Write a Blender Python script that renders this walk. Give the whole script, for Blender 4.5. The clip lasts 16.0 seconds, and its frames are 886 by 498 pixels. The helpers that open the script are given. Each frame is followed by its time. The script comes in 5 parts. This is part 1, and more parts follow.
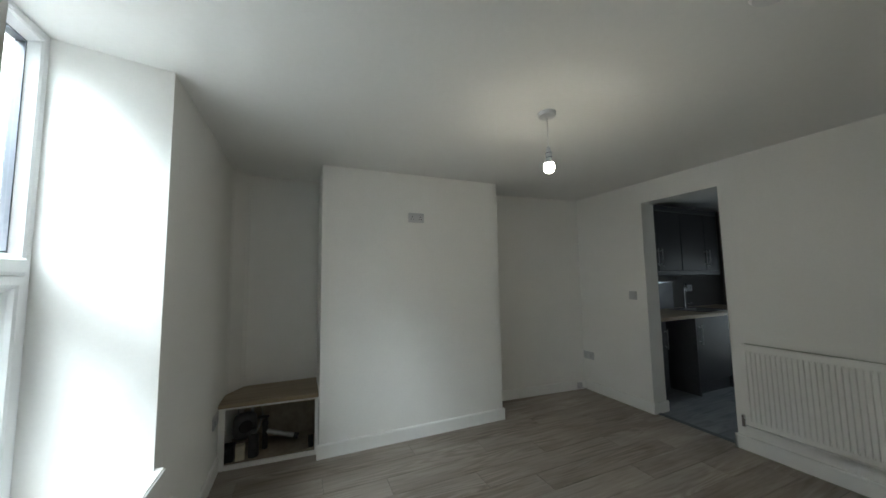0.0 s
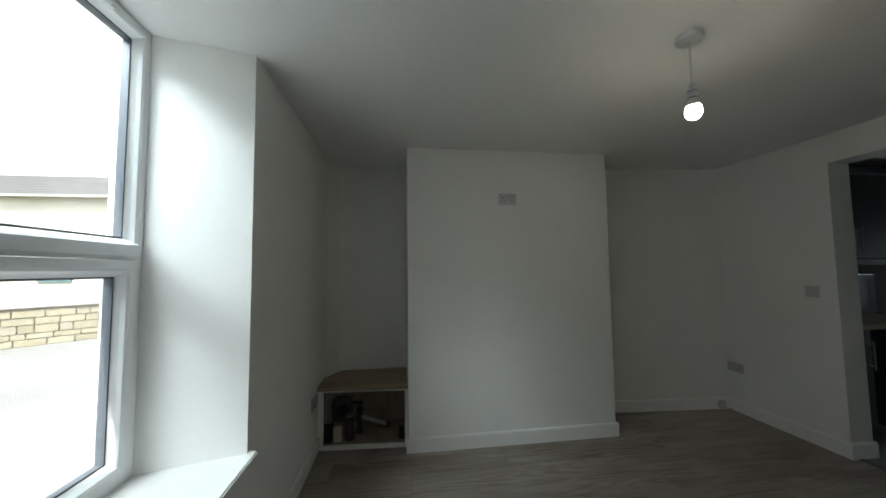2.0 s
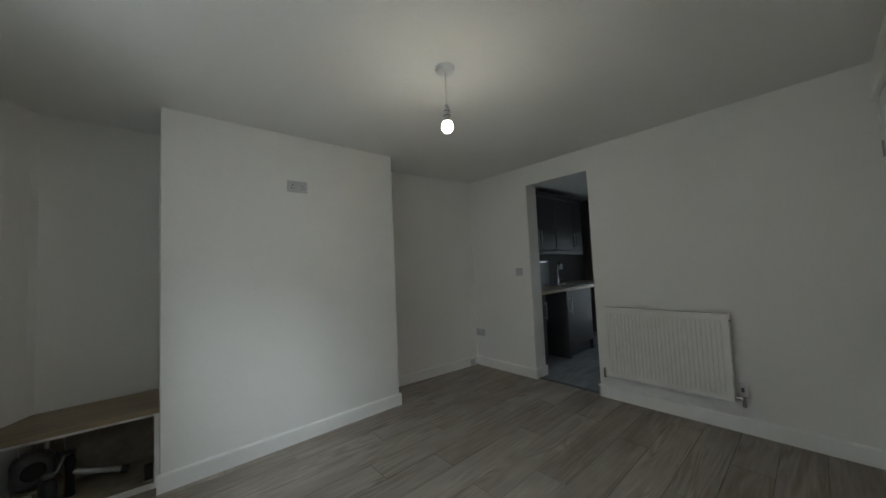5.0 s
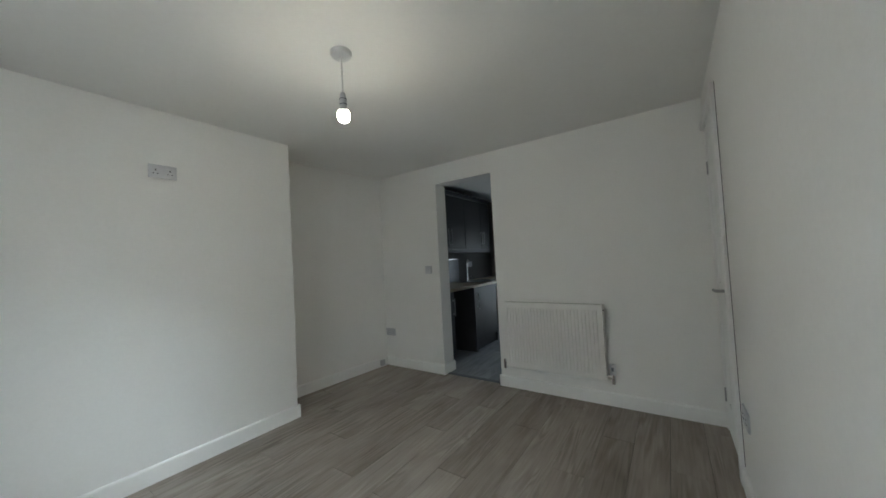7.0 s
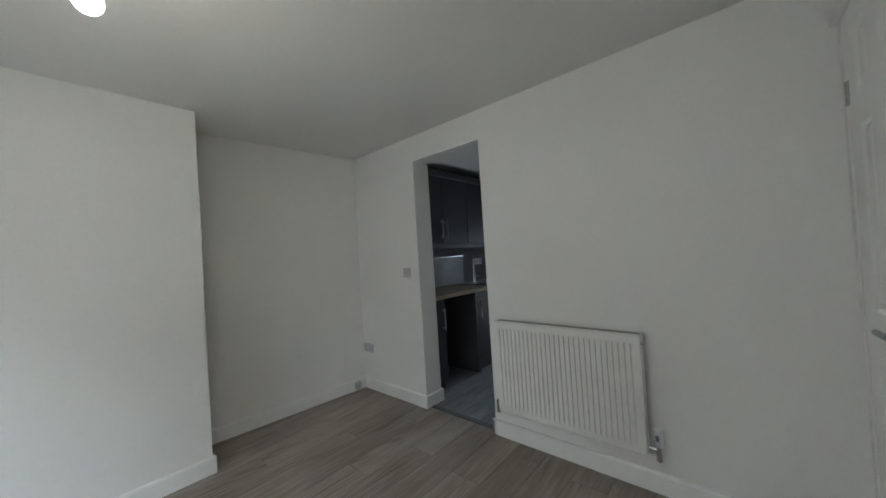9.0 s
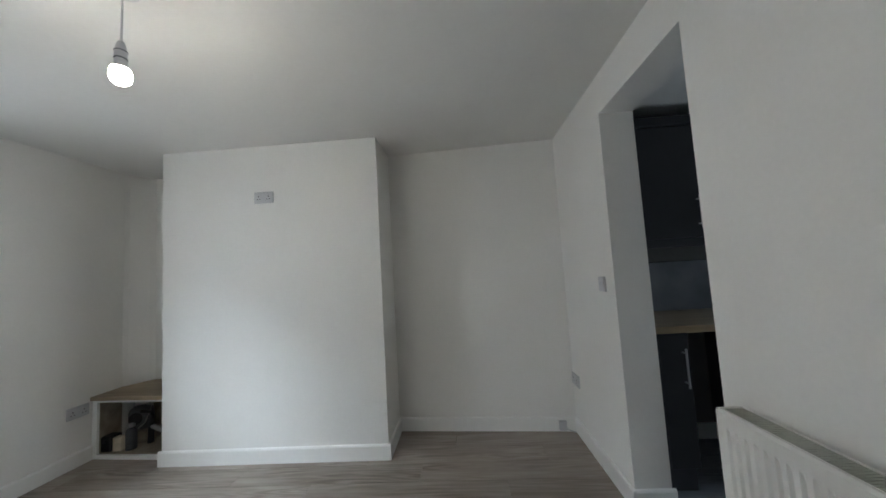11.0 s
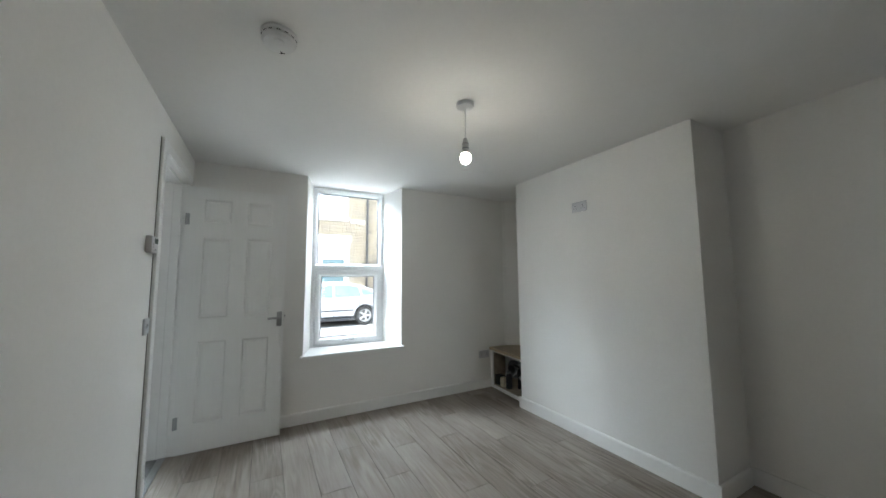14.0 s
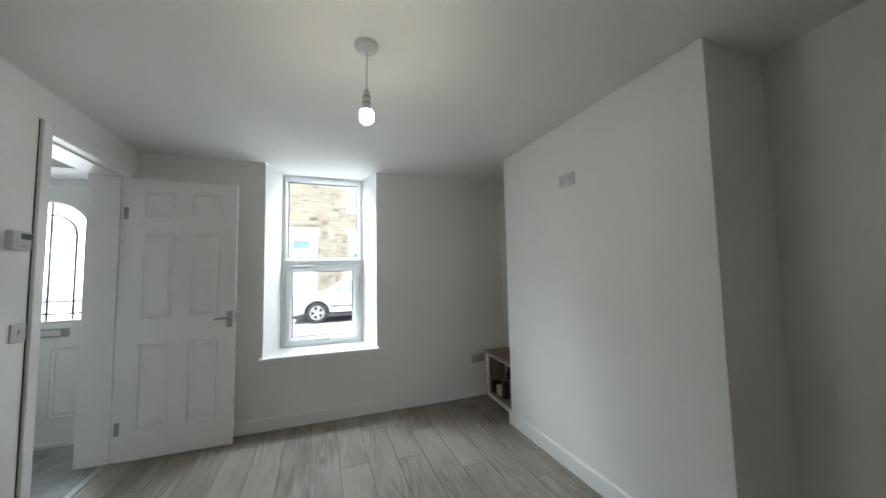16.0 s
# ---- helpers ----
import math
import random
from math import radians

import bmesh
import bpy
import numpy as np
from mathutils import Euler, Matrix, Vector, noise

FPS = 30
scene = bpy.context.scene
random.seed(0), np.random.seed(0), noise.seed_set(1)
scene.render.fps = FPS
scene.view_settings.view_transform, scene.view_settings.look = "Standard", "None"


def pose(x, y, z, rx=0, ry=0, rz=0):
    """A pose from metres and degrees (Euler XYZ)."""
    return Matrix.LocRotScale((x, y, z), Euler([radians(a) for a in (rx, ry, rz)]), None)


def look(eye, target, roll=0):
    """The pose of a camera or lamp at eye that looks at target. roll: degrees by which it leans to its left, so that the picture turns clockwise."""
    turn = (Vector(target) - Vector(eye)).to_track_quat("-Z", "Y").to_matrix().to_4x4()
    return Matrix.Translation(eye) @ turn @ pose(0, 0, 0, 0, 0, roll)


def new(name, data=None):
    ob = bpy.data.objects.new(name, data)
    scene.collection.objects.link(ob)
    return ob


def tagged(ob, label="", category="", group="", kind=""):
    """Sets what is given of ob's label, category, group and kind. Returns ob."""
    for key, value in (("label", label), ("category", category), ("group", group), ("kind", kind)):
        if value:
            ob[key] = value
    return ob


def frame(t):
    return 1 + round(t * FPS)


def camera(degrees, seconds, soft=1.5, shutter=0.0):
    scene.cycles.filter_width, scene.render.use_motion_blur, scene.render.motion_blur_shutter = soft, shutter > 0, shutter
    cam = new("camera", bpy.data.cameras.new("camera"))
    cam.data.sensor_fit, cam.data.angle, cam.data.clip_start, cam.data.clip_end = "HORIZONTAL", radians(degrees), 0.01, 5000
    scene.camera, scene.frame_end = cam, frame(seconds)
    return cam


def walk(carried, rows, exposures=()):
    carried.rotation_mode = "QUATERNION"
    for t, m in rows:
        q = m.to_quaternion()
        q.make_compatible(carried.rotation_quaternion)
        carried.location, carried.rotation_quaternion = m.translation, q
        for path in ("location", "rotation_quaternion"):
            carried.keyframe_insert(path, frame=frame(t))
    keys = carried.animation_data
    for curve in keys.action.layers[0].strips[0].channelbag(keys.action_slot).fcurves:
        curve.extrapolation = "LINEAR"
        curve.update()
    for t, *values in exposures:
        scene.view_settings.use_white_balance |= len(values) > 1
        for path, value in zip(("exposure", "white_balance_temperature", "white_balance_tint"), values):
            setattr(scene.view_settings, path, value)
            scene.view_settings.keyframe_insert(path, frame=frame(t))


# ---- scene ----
import collections
import itertools

# ---- camera ----
cam = camera(106.8, 16.0, soft=1.6)
PATH = [
    (0, -1.838, -2.797, 1.375, -23.20, 4.80, 0.90),
    (0.5, -1.821, -2.716, 1.348, -17.07, 4.55, 0.66),
    (1, -1.774, -2.626, 1.358, -9.36, 4.15, 0.60),
    (1.5, -1.770, -2.547, 1.356, -6.96, 3.74, 0.49),
    (2, -1.746, -2.527, 1.352, -7.30, 3.54, 0.69),
    (2.5, -1.709, -2.557, 1.352, -10.35, 3.39, 1.10),
    (3, -1.702, -2.570, 1.354, -16.40, 2.96, 1.54),
    (3.5, -1.697, -2.603, 1.319, -22.49, 2.97, 1.88),
    (4, -1.695, -2.626, 1.302, -28.38, 2.83, 2.00),
    (4.5, -1.691, -2.639, 1.276, -34.42, 2.83, 2.09),
    (5, -1.724, -2.609, 1.242, -41.23, 3.11, 2.53),
    (7.5, -1.507, -2.641, 1.255, -56.32, 1.43, 3.18),
    (8, -1.252, -2.619, 1.294, -56.59, 1.04, 3.35),
    (10.5, 0.301, -2.407, 1.276, -13.87, 3.15, 3.83),
    (11, 0.547, -2.352, 1.262, 3.12, 4.29, 3.37),
    (11.5, 0.703, -2.213, 1.324, 20.00, 3.96, 3.39),
    (12, 0.757, -2.149, 1.332, 34.40, 4.72, 2.60),
    (12.5, 0.918, -2.196, 1.265, 48.47, 6.46, 1.59),
    (13, 0.958, -2.274, 1.249, 56.87, 6.73, 0.39),
    (13.5, 0.982, -2.318, 1.259, 59.75, 6.29, 0.12),
    (14, 0.987, -2.337, 1.304, 61.60, 5.18, 0.43),
    (14.5, 0.974, -2.241, 1.279, 63.44, 5.07, 0.15),
    (15, 0.952, -2.040, 1.271, 65.75, 4.84, 0.52),
    (15.5, 0.923, -1.800, 1.271, 68.28, 4.36, 0.73),
    (16, 0.852, -1.536, 1.314, 69.67, 3.90, 1.11),
]
EXPOSURES = [
    (0.0, 0.15, 6400, 3), (0.5, 0.02, 6400, 3), (1.0, -0.2, 6400, 3), (1.5, -0.42, 6450, 2), (2.0, -0.66, 6450, 1), (2.5, -0.86, 6450, 1),
    (3.0, -0.85, 6550, 1), (3.5, -0.86, 6750, 4), (4.0, -0.66, 6800, 5), (4.5, -0.38, 6700, 5), (5.0, -0.06, 6350, 4), (7.5, 0.6, 6250, 4),
    (8.0, 0.68, 6250, 4), (10.5, 0.82, 6050, 9), (11.0, 0.9, 6080, 8), (11.5, 0.82, 6120, 7), (12.5, 0.56, 6150, 6), (14.0, 0.5, 6200, 6), (16.0, 0.46, 6250, 6),
]
BASE_EXPOSURE = 2.06
walk(cam, [(t, pose(x, y, z, 90 + pitch, roll, yaw)) for t, x, y, z, yaw, pitch, roll in PATH],
     [(t, BASE_EXPOSURE + e, kelvin, tint) for t, e, kelvin, tint in EXPOSURES])

# ---- plan, in metres ----
H = 2.31                                   # ceiling
XW, XE, YS, YN = -2.378, 1.366, -2.889, 0.325  # inner faces of the living room
CX0, CX1, CY = -1.694, -0.029, 0.012       # chimney breast
YN_C = 0.43                                # the right-hand alcove's back runs askew from here to YN
YN_LEFT = 0.55                             # back of the deeper alcove by the window
OP0, OP1, OPH = -1.211, -0.531, 2.099        # opening to the kitchen
KW = 1.552                                  # kitchen face of that wall
WIN_X = -2.738                              # inner face of the window frame
WY0, WY1, WZ0 = -1.900, -1.116, 0.601      # window frame, outer
RV0, RV1 = -1.998, -1.028                       # reveal's corners on the room face
STREET = -0.25

# ---- world and lights ----
world = bpy.data.worlds.new("sky")
scene.world = world
world.use_nodes = True
wn = world.node_tree.nodes
sky = wn.new("ShaderNodeTexSky")
sky.sky_type = "NISHITA"
sky.sun_disc = False
sun_dir = Vector((0.12, 0.62, -0.98)).normalized()
sky.sun_elevation = math.asin(-sun_dir.z)
sky.sun_rotation = math.atan2(-sun_dir.x, -sun_dir.y)
sky.dust_density = 3.0
wn["Background"].inputs["Strength"].default_value = 0.09
haze = wn.new("ShaderNodeMix")
haze.data_type, haze.blend_type = "RGBA", "ADD"
haze.inputs["Factor"].default_value = 1.0
haze.inputs[7].default_value = (8.2, 8.5, 8.8, 1)   # thin bright cloud over the whole sky
world.node_tree.links.new(sky.outputs[0], haze.inputs[6])
world.node_tree.links.new(haze.outputs[2], wn["Background"].inputs["Color"])

sun = new("sun", bpy.data.lights.new("sun", "SUN"))
sun.data.energy, sun.data.angle, sun.data.color = 2.3, radians(0.5), (1.0, 0.95, 0.88)
sun.matrix_world = Matrix.Translation((0, -10, 20)) @ sun_dir.to_track_quat("-Z", "Y").to_matrix().to_4x4()


def sky_panel(name, m, sx, sy, watts, color):
    """An added area lamp, in or outside an opening, standing in for the sky's light."""
    lamp = new(name, bpy.data.lights.new(name, "AREA"))
    lamp.data.shape, lamp.data.size, lamp.data.size_y = "RECTANGLE", sx, sy
    lamp.data.energy, lamp.data.color = watts, color
    lamp.matrix_world = m
    return lamp


COOL = (0.82, 0.92, 1.0)
# added strip hidden outside above the window head, brightens the room
sky_panel("sky_fill_front", look((-2.95, -1.49, 2.43), (-1.5, -0.6, 0.7)), 0.74, 0.14, 10.0, COOL)
# added fill lamp high over the street, throws a pool onto the chimney breast
sky_panel("sky_fill_south_west", look((-6.4, -5.4, 5.3), (-2.2, -0.8, 1.0)), 2.6, 1.6, 112.0, COOL)
sky_panel("sky_light_kitchen", look((4.12, -0.84, 0.9), (1.0, -1.2, 0.1)), 0.22, 1.3, 0.6, (0.68, 0.83, 1.0))
sky_panel("sky_light_hall", look((-2.93, -3.61, 1.46), (0, -3.61, 1.36)), 0.62, 1.10, 1.3, (0.95, 0.98, 1.0))


# ---- materials ----
def material(name, color, rough=0.5, metal=0.0, grain=0.0, grain_scale=40.0, bump=0.0, bump_scale=200.0, vary=0.0,
             stretch=(1, 1, 1), stain=0.0, stain_scale=2.0, spec=0.5, coat=0.0):
    """A surface with fine grain, larger stains and relief, each at its own scale in metres."""
    m = bpy.data.materials.new(name)
    m.use_nodes = True
    n, l = m.node_tree.nodes, m.node_tree.links
    b = n["Principled BSDF"]
    b.inputs["Roughness"].default_value, b.inputs["Metallic"].default_value = rough, metal
    b.inputs["Specular IOR Level"].default_value = spec
    b.inputs["Coat Weight"].default_value = coat
    tc, mp = n.new("ShaderNodeTexCoord"), n.new("ShaderNodeMapping")
    mp.inputs["Scale"].default_value = stretch
    l.new(tc.outputs["Object"], mp.inputs["Vector"])
    out = None
    mixes = [(grain, grain_scale, 6.0), (stain, stain_scale, 3.0)]
    base = n.new("ShaderNodeRGB")
    base.outputs[0].default_value = (*color, 1)
    out = base.outputs[0]
    for amount, scale, detail in mixes:
        if not amount:
            continue
        t = n.new("ShaderNodeTexNoise")
        t.inputs["Scale"].default_value, t.inputs["Detail"].default_value = scale, detail
        l.new(mp.outputs[0], t.inputs["Vector"])
        r = n.new("ShaderNodeMapRange")
        r.inputs["From Min"].default_value, r.inputs["From Max"].default_value = 0.3, 0.7
        r.inputs["To Min"].default_value, r.inputs["To Max"].default_value = 1 - amount, 1 + amount
        l.new(t.outputs["Fac"], r.inputs["Value"])
        v = n.new("ShaderNodeVectorMath")
        v.operation = "SCALE"
        l.new(out, v.inputs[0])
        l.new(r.outputs[0], v.inputs["Scale"])
        out = v.outputs[0]
    if vary:
        info = n.new("ShaderNodeObjectInfo")
        r = n.new("ShaderNodeMapRange")
        r.inputs["To Min"].default_value, r.inputs["To Max"].default_value = 1 - vary, 1 + vary
        l.new(info.outputs["Random"], r.inputs["Value"])
        v = n.new("ShaderNodeVectorMath")
        v.operation = "SCALE"
        l.new(out, v.inputs[0])
        l.new(r.outputs[0], v.inputs["Scale"])
        out = v.outputs[0]
    l.new(out, b.inputs["Base Color"])
    if bump:
        t = n.new("ShaderNodeTexNoise")
        t.inputs["Scale"].default_value, t.inputs["Detail"].default_value = bump_scale, 4
        l.new(mp.outputs[0], t.inputs["Vector"])
        bn = n.new("ShaderNodeBump")
        bn.inputs["Strength"].default_value, bn.inputs["Distance"].default_value = bump, 0.004
        l.new(t.outputs["Fac"], bn.inputs["Height"])
        l.new(bn.outputs[0], b.inputs["Normal"])
    return m


def plank_material(name, dark, light, tint=0.0):
    """Grey oak boards: long grain with cathedral figure, darker patches, every board of its own tone."""
    m = bpy.data.materials.new(name)
    m.use_nodes = True
    n, l = m.node_tree.nodes, m.node_tree.links
    b = n["Principled BSDF"]
    tc, info = n.new("ShaderNodeTexCoord"), n.new("ShaderNodeObjectInfo")
    off = n.new("ShaderNodeVectorMath")
    off.operation = "MULTIPLY_ADD"
    comb = n.new("ShaderNodeCombineXYZ")
    for k in range(3):
        l.new(info.outputs["Random"], comb.inputs[k])
    off.inputs[1].default_value = (37.0, 53.0, 11.0)
    l.new(comb.outputs[0], off.inputs[0])
    l.new(tc.outputs["Object"], off.inputs[2])

    def noise_tex(scale, stretch, detail, distortion=0.0):
        mp = n.new("ShaderNodeMapping")
        mp.inputs["Scale"].default_value = stretch
        l.new(off.outputs[0], mp.inputs["Vector"])
        t = n.new("ShaderNodeTexNoise")
        t.inputs["Scale"].default_value, t.inputs["Detail"].default_value = scale, detail
        t.inputs["Distortion"].default_value = distortion
        l.new(mp.outputs[0], t.inputs["Vector"])
        return t.outputs["Fac"], mp

    fine, _ = noise_tex(55.0, (0.06, 1.0, 1.0), 9.0, 0.8)
    patch, _ = noise_tex(3.2, (0.55, 1.6, 1.0), 3.0, 0.4)
    rings, _ = noise_tex(1.7, (0.30, 3.2, 1.0), 2.0, 0.5)
    times_, wave = n.new("ShaderNodeMath"), n.new("ShaderNodeMath")
    times_.operation, wave.operation = "MULTIPLY", "SINE"
    times_.inputs[1].default_value = 95.0
    l.new(rings, times_.inputs[0])
    l.new(times_.outputs[0], wave.inputs[0])
    knots, _ = noise_tex(2.3, (0.9, 2.4, 1.0), 1.0)
    mask, wv = n.new("ShaderNodeMapRange"), n.new("ShaderNodeMath")
    mask.inputs["From Min"].default_value, mask.inputs["From Max"].default_value = 0.42, 0.66
    l.new(knots, mask.inputs["Value"])
    wv.operation = "MULTIPLY"
    l.new(wave.outputs[0], wv.inputs[0])
    l.new(mask.outputs[0], wv.inputs[1])

    def blend(a, fac_a, c, fac_c):
        s1, s2 = n.new("ShaderNodeMath"), n.new("ShaderNodeMath")
        s1.operation, s2.operation = "MULTIPLY", "MULTIPLY_ADD"
        s1.inputs[1].default_value, s2.inputs[1].default_value = fac_a, fac_c
        l.new(a, s1.inputs[0])
        l.new(c, s2.inputs[0])
        l.new(s1.outputs[0], s2.inputs[2])
        return s2.outputs[0]

    v = blend(fine, 0.34, patch, 0.42)
    v = blend(v, 1.0, wv.outputs[0], 0.085)
    v = blend(v, 1.0, info.outputs["Random"], 0.10)
    ramp = n.new("ShaderNodeValToRGB")
    ramp.color_ramp.elements[0].position, ramp.color_ramp.elements[1].position = 0.20, 0.68
    mid = ramp.color_ramp.elements.new(0.46)
    mid.color = (*[0.42 * p + 0.58 * q for p, q in zip(dark, light)], 1)
    ramp.color_ramp.elements[0].color, ramp.color_ramp.elements[2].color = (*dark, 1), (*light, 1)
    l.new(v, ramp.inputs["Fac"])
    l.new(ramp.outputs["Color"], b.inputs["Base Color"])
    rr = n.new("ShaderNodeMapRange")
    rr.inputs["To Min"].default_value, rr.inputs["To Max"].default_value = 0.56, 0.68
    l.new(fine, rr.inputs["Value"])
    l.new(rr.outputs[0], b.inputs["Roughness"])
    b.inputs["Specular IOR Level"].default_value = 0.38
    bn = n.new("ShaderNodeBump")
    bn.inputs["Strength"].default_value, bn.inputs["Distance"].default_value = 0.08, 0.001
    l.new(fine, bn.inputs["Height"])
    l.new(bn.outputs[0], b.inputs["Normal"])
    return m


def island_material(name, colors, rough=0.9, grain=0.12, grain_scale=9.0, bump=0.5, bump_scale=30.0):
    """Masonry whose every stone takes a colour of its own."""
    m = bpy.data.materials.new(name)
    m.use_nodes = True
    n, l = m.node_tree.nodes, m.node_tree.links
    b = n["Principled BSDF"]
    b.inputs["Roughness"].default_value = rough
    g, ramp = n.new("ShaderNodeNewGeometry"), n.new("ShaderNodeValToRGB")
    e = ramp.color_ramp.elements
    for k, c in enumerate(colors):
        if k >= 2:
            e.new(k / (len(colors) - 1))
    for k, c in enumerate(colors):
        e[k].position, e[k].color = k / (len(colors) - 1), (*c, 1)
    l.new(g.outputs["Random Per Island"], ramp.inputs["Fac"])
    t, tc = n.new("ShaderNodeTexNoise"), n.new("ShaderNodeTexCoord")
    t.inputs["Scale"].default_value, t.inputs["Detail"].default_value = grain_scale, 5
    l.new(tc.outputs["Object"], t.inputs["Vector"])
    r, v = n.new("ShaderNodeMapRange"), n.new("ShaderNodeVectorMath")
    r.inputs["To Min"].default_value, r.inputs["To Max"].default_value = 1 - 2 * grain, 1 + 2 * grain
    v.operation = "SCALE"
    l.new(t.outputs["Fac"], r.inputs["Value"])
    l.new(ramp.outputs["Color"], v.inputs[0])
    l.new(r.outputs[0], v.inputs["Scale"])
    l.new(v.outputs[0], b.inputs["Base Color"])
    bn = n.new("ShaderNodeBump")
    bn.inputs["Strength"].default_value, bn.inputs["Distance"].default_value = bump, 0.02
    l.new(t.outputs["Fac"], bn.inputs["Height"])
    l.new(bn.outputs[0], b.inputs["Normal"])
    return m


def glass_material(name, color=(1, 1, 1), rough=0.0):
    m = bpy.data.materials.new(name)
    m.use_nodes = True
    b = m.node_tree.nodes["Principled BSDF"]
    b.inputs["Base Color"].default_value = (*color, 1)
    b.inputs["Roughness"].default_value, b.inputs["Transmission Weight"].default_value, b.inputs["IOR"].default_value = rough, 1.0, 1.45
    return m


def glow_material(name, color, strength):
    m = bpy.data.materials.new(name)
    m.use_nodes = True
    b = m.node_tree.nodes["Principled BSDF"]
    b.inputs["Emission Color"].default_value, b.inputs["Emission Strength"].default_value = (*color, 1), strength
    return m


WALL = material("wall_paint", (0.86, 0.85, 0.825), 0.72, grain=0.012, grain_scale=60, stain=0.018, stain_scale=1.6, bump=0.12, bump_scale=170)
CEIL = material("ceiling_paint", (0.87, 0.865, 0.845), 0.8, grain=0.01, grain_scale=50, stain=0.015, stain_scale=1.2, bump=0.1, bump_scale=140)
GLOSS = material("white_gloss_paint", (0.88, 0.875, 0.86), 0.38, grain=0.01, grain_scale=30, stain=0.02, stain_scale=3, bump=0.05, bump_scale=120)
DOOR = material("door_paint", (0.86, 0.86, 0.845), 0.42, grain=0.012, grain_scale=70, stain=0.015, bump=0.12, bump_scale=160, stretch=(1, 1, 0.08))
UPVC = material("white_upvc", (0.88, 0.89, 0.90), 0.3, grain=0.008, grain_scale=20, stain=0.02, stain_scale=5)
GASKET = material("grey_gasket", (0.10, 0.11, 0.13), 0.6, grain=0.1, grain_scale=50)
PLASTIC = material("white_plastic", (0.56, 0.56, 0.58), 0.35, grain=0.01, grain_scale=60, stain=0.02, stain_scale=12)
CEIL_PLASTIC = material("matt_white_plastic", (0.76, 0.76, 0.76), 0.45, grain=0.01, grain_scale=60, stain=0.02, stain_scale=12)
PLASTIC_DARK = material("dark_slot", (0.03, 0.03, 0.035), 0.6, grain=0.05)
LCD = material("lcd_grey_green", (0.12, 0.16, 0.14), 0.2, grain=0.03, grain_scale=80)
CHROME = material("chrome", (0.72, 0.72, 0.74), 0.18, 1.0, grain=0.05, grain_scale=60, stain=0.05, stain_scale=12)
STEEL = material("brushed_steel", (0.42, 0.42, 0.43), 0.34, 1.0, grain=0.08, grain_scale=90, stain=0.05, stain_scale=8)
RAD = material("radiator_enamel", (0.84, 0.83, 0.80), 0.33, grain=0.01, grain_scale=40, stain=0.02, stain_scale=4)
GRILLE = material("radiator_grille", (0.42, 0.43, 0.38), 0.5, grain=0.08, grain_scale=40)
OAK = material("oak_laminate", (0.30, 0.235, 0.155), 0.5, grain=0.22, grain_scale=26, stretch=(0.08, 1, 1), stain=0.12, stain_scale=3, bump=0.1, bump_scale=60)
BLACK = material("black_rubber", (0.016, 0.016, 0.018), 0.55, grain=0.2, grain_scale=20, stain=0.2, stain_scale=6)
GREYPIPE = material("grey_metal_tube", (0.46, 0.46, 0.46), 0.32, 0.8, grain=0.1, grain_scale=40, stain=0.15, stain_scale=10)
CREAM = material("cream_card", (0.66, 0.60, 0.46), 0.7, grain=0.06, grain_scale=30, stain=0.08, stain_scale=8)
CUPIN = material("bare_board", (0.34, 0.29, 0.22), 0.8, grain=0.15, grain_scale=20, stain=0.2, stain_scale=4)
CAB = material("graphite_cabinet_paint", (0.034, 0.034, 0.036), 0.5, grain=0.03, grain_scale=40, stain=0.05, stain_scale=3)
CABDARK = material("dark_carcass_board", (0.05, 0.05, 0.055), 0.55, grain=0.1, grain_scale=30, stain=0.1)
WORKTOP = material("oak_worktop_laminate", (0.36, 0.28, 0.18), 0.35, grain=0.18, grain_scale=24, stretch=(0.1, 1, 1), stain=0.1, stain_scale=3)
SPLASH = material("marble_splashback", (0.22, 0.23, 0.25), 0.38, grain=0.10, grain_scale=5, stain=0.35, stain_scale=2.6)
KFLOOR = plank_material("grey_kitchen_boards", (0.10, 0.11, 0.125), (0.30, 0.32, 0.345))
PLANK = plank_material("grey_oak_boards", (0.160, 0.130, 0.107), (0.450, 0.398, 0.352))
SUBFLOOR = material("joint_shadow", (0.07, 0.06, 0.052), 0.9, grain=0.1)
HALLFLOOR = material("worn_grey_screed", (0.25, 0.255, 0.25), 0.85, grain=0.15, grain_scale=30, stain=0.3, stain_scale=5, bump=0.3, bump_scale=60)
GLASS = glass_material("clear_glass")
FROST = glass_material("frosted_door_glass", (0.95, 0.98, 1.0), 0.35)
LEAD = material("lead_came", (0.16, 0.17, 0.19), 0.5, 0.6, grain=0.1)
BULB = glow_material("lit_bulb", (1.0, 0.895, 0.75), 26.5)
STONE = island_material("buff_sandstone", [(0.11, 0.095, 0.078), (0.28, 0.24, 0.17), (0.31, 0.265, 0.19), (0.245, 0.205, 0.15), (0.30, 0.26, 0.20), (0.185, 0.155, 0.12)])
GARDENSTONE = island_material("pale_yellow_stone", [(0.36, 0.32, 0.23), (0.44, 0.40, 0.30), (0.40, 0.35, 0.25), (0.47, 0.43, 0.34), (0.38, 0.34, 0.27)])
MORTAR = material("lime_mortar", (0.28, 0.245, 0.19), 0.95, grain=0.1, grain_scale=20, stain=0.1, bump=0.4, bump_scale=60)
DRESSED = material("painted_dressed_stone", (0.55, 0.54, 0.52), 0.8, grain=0.05, grain_scale=20, stain=0.06, stain_scale=3, bump=0.2, bump_scale=50)
SLATE = material("roof_slate", (0.16, 0.155, 0.155), 0.7, grain=0.15, grain_scale=12, stain=0.2, stain_scale=2)
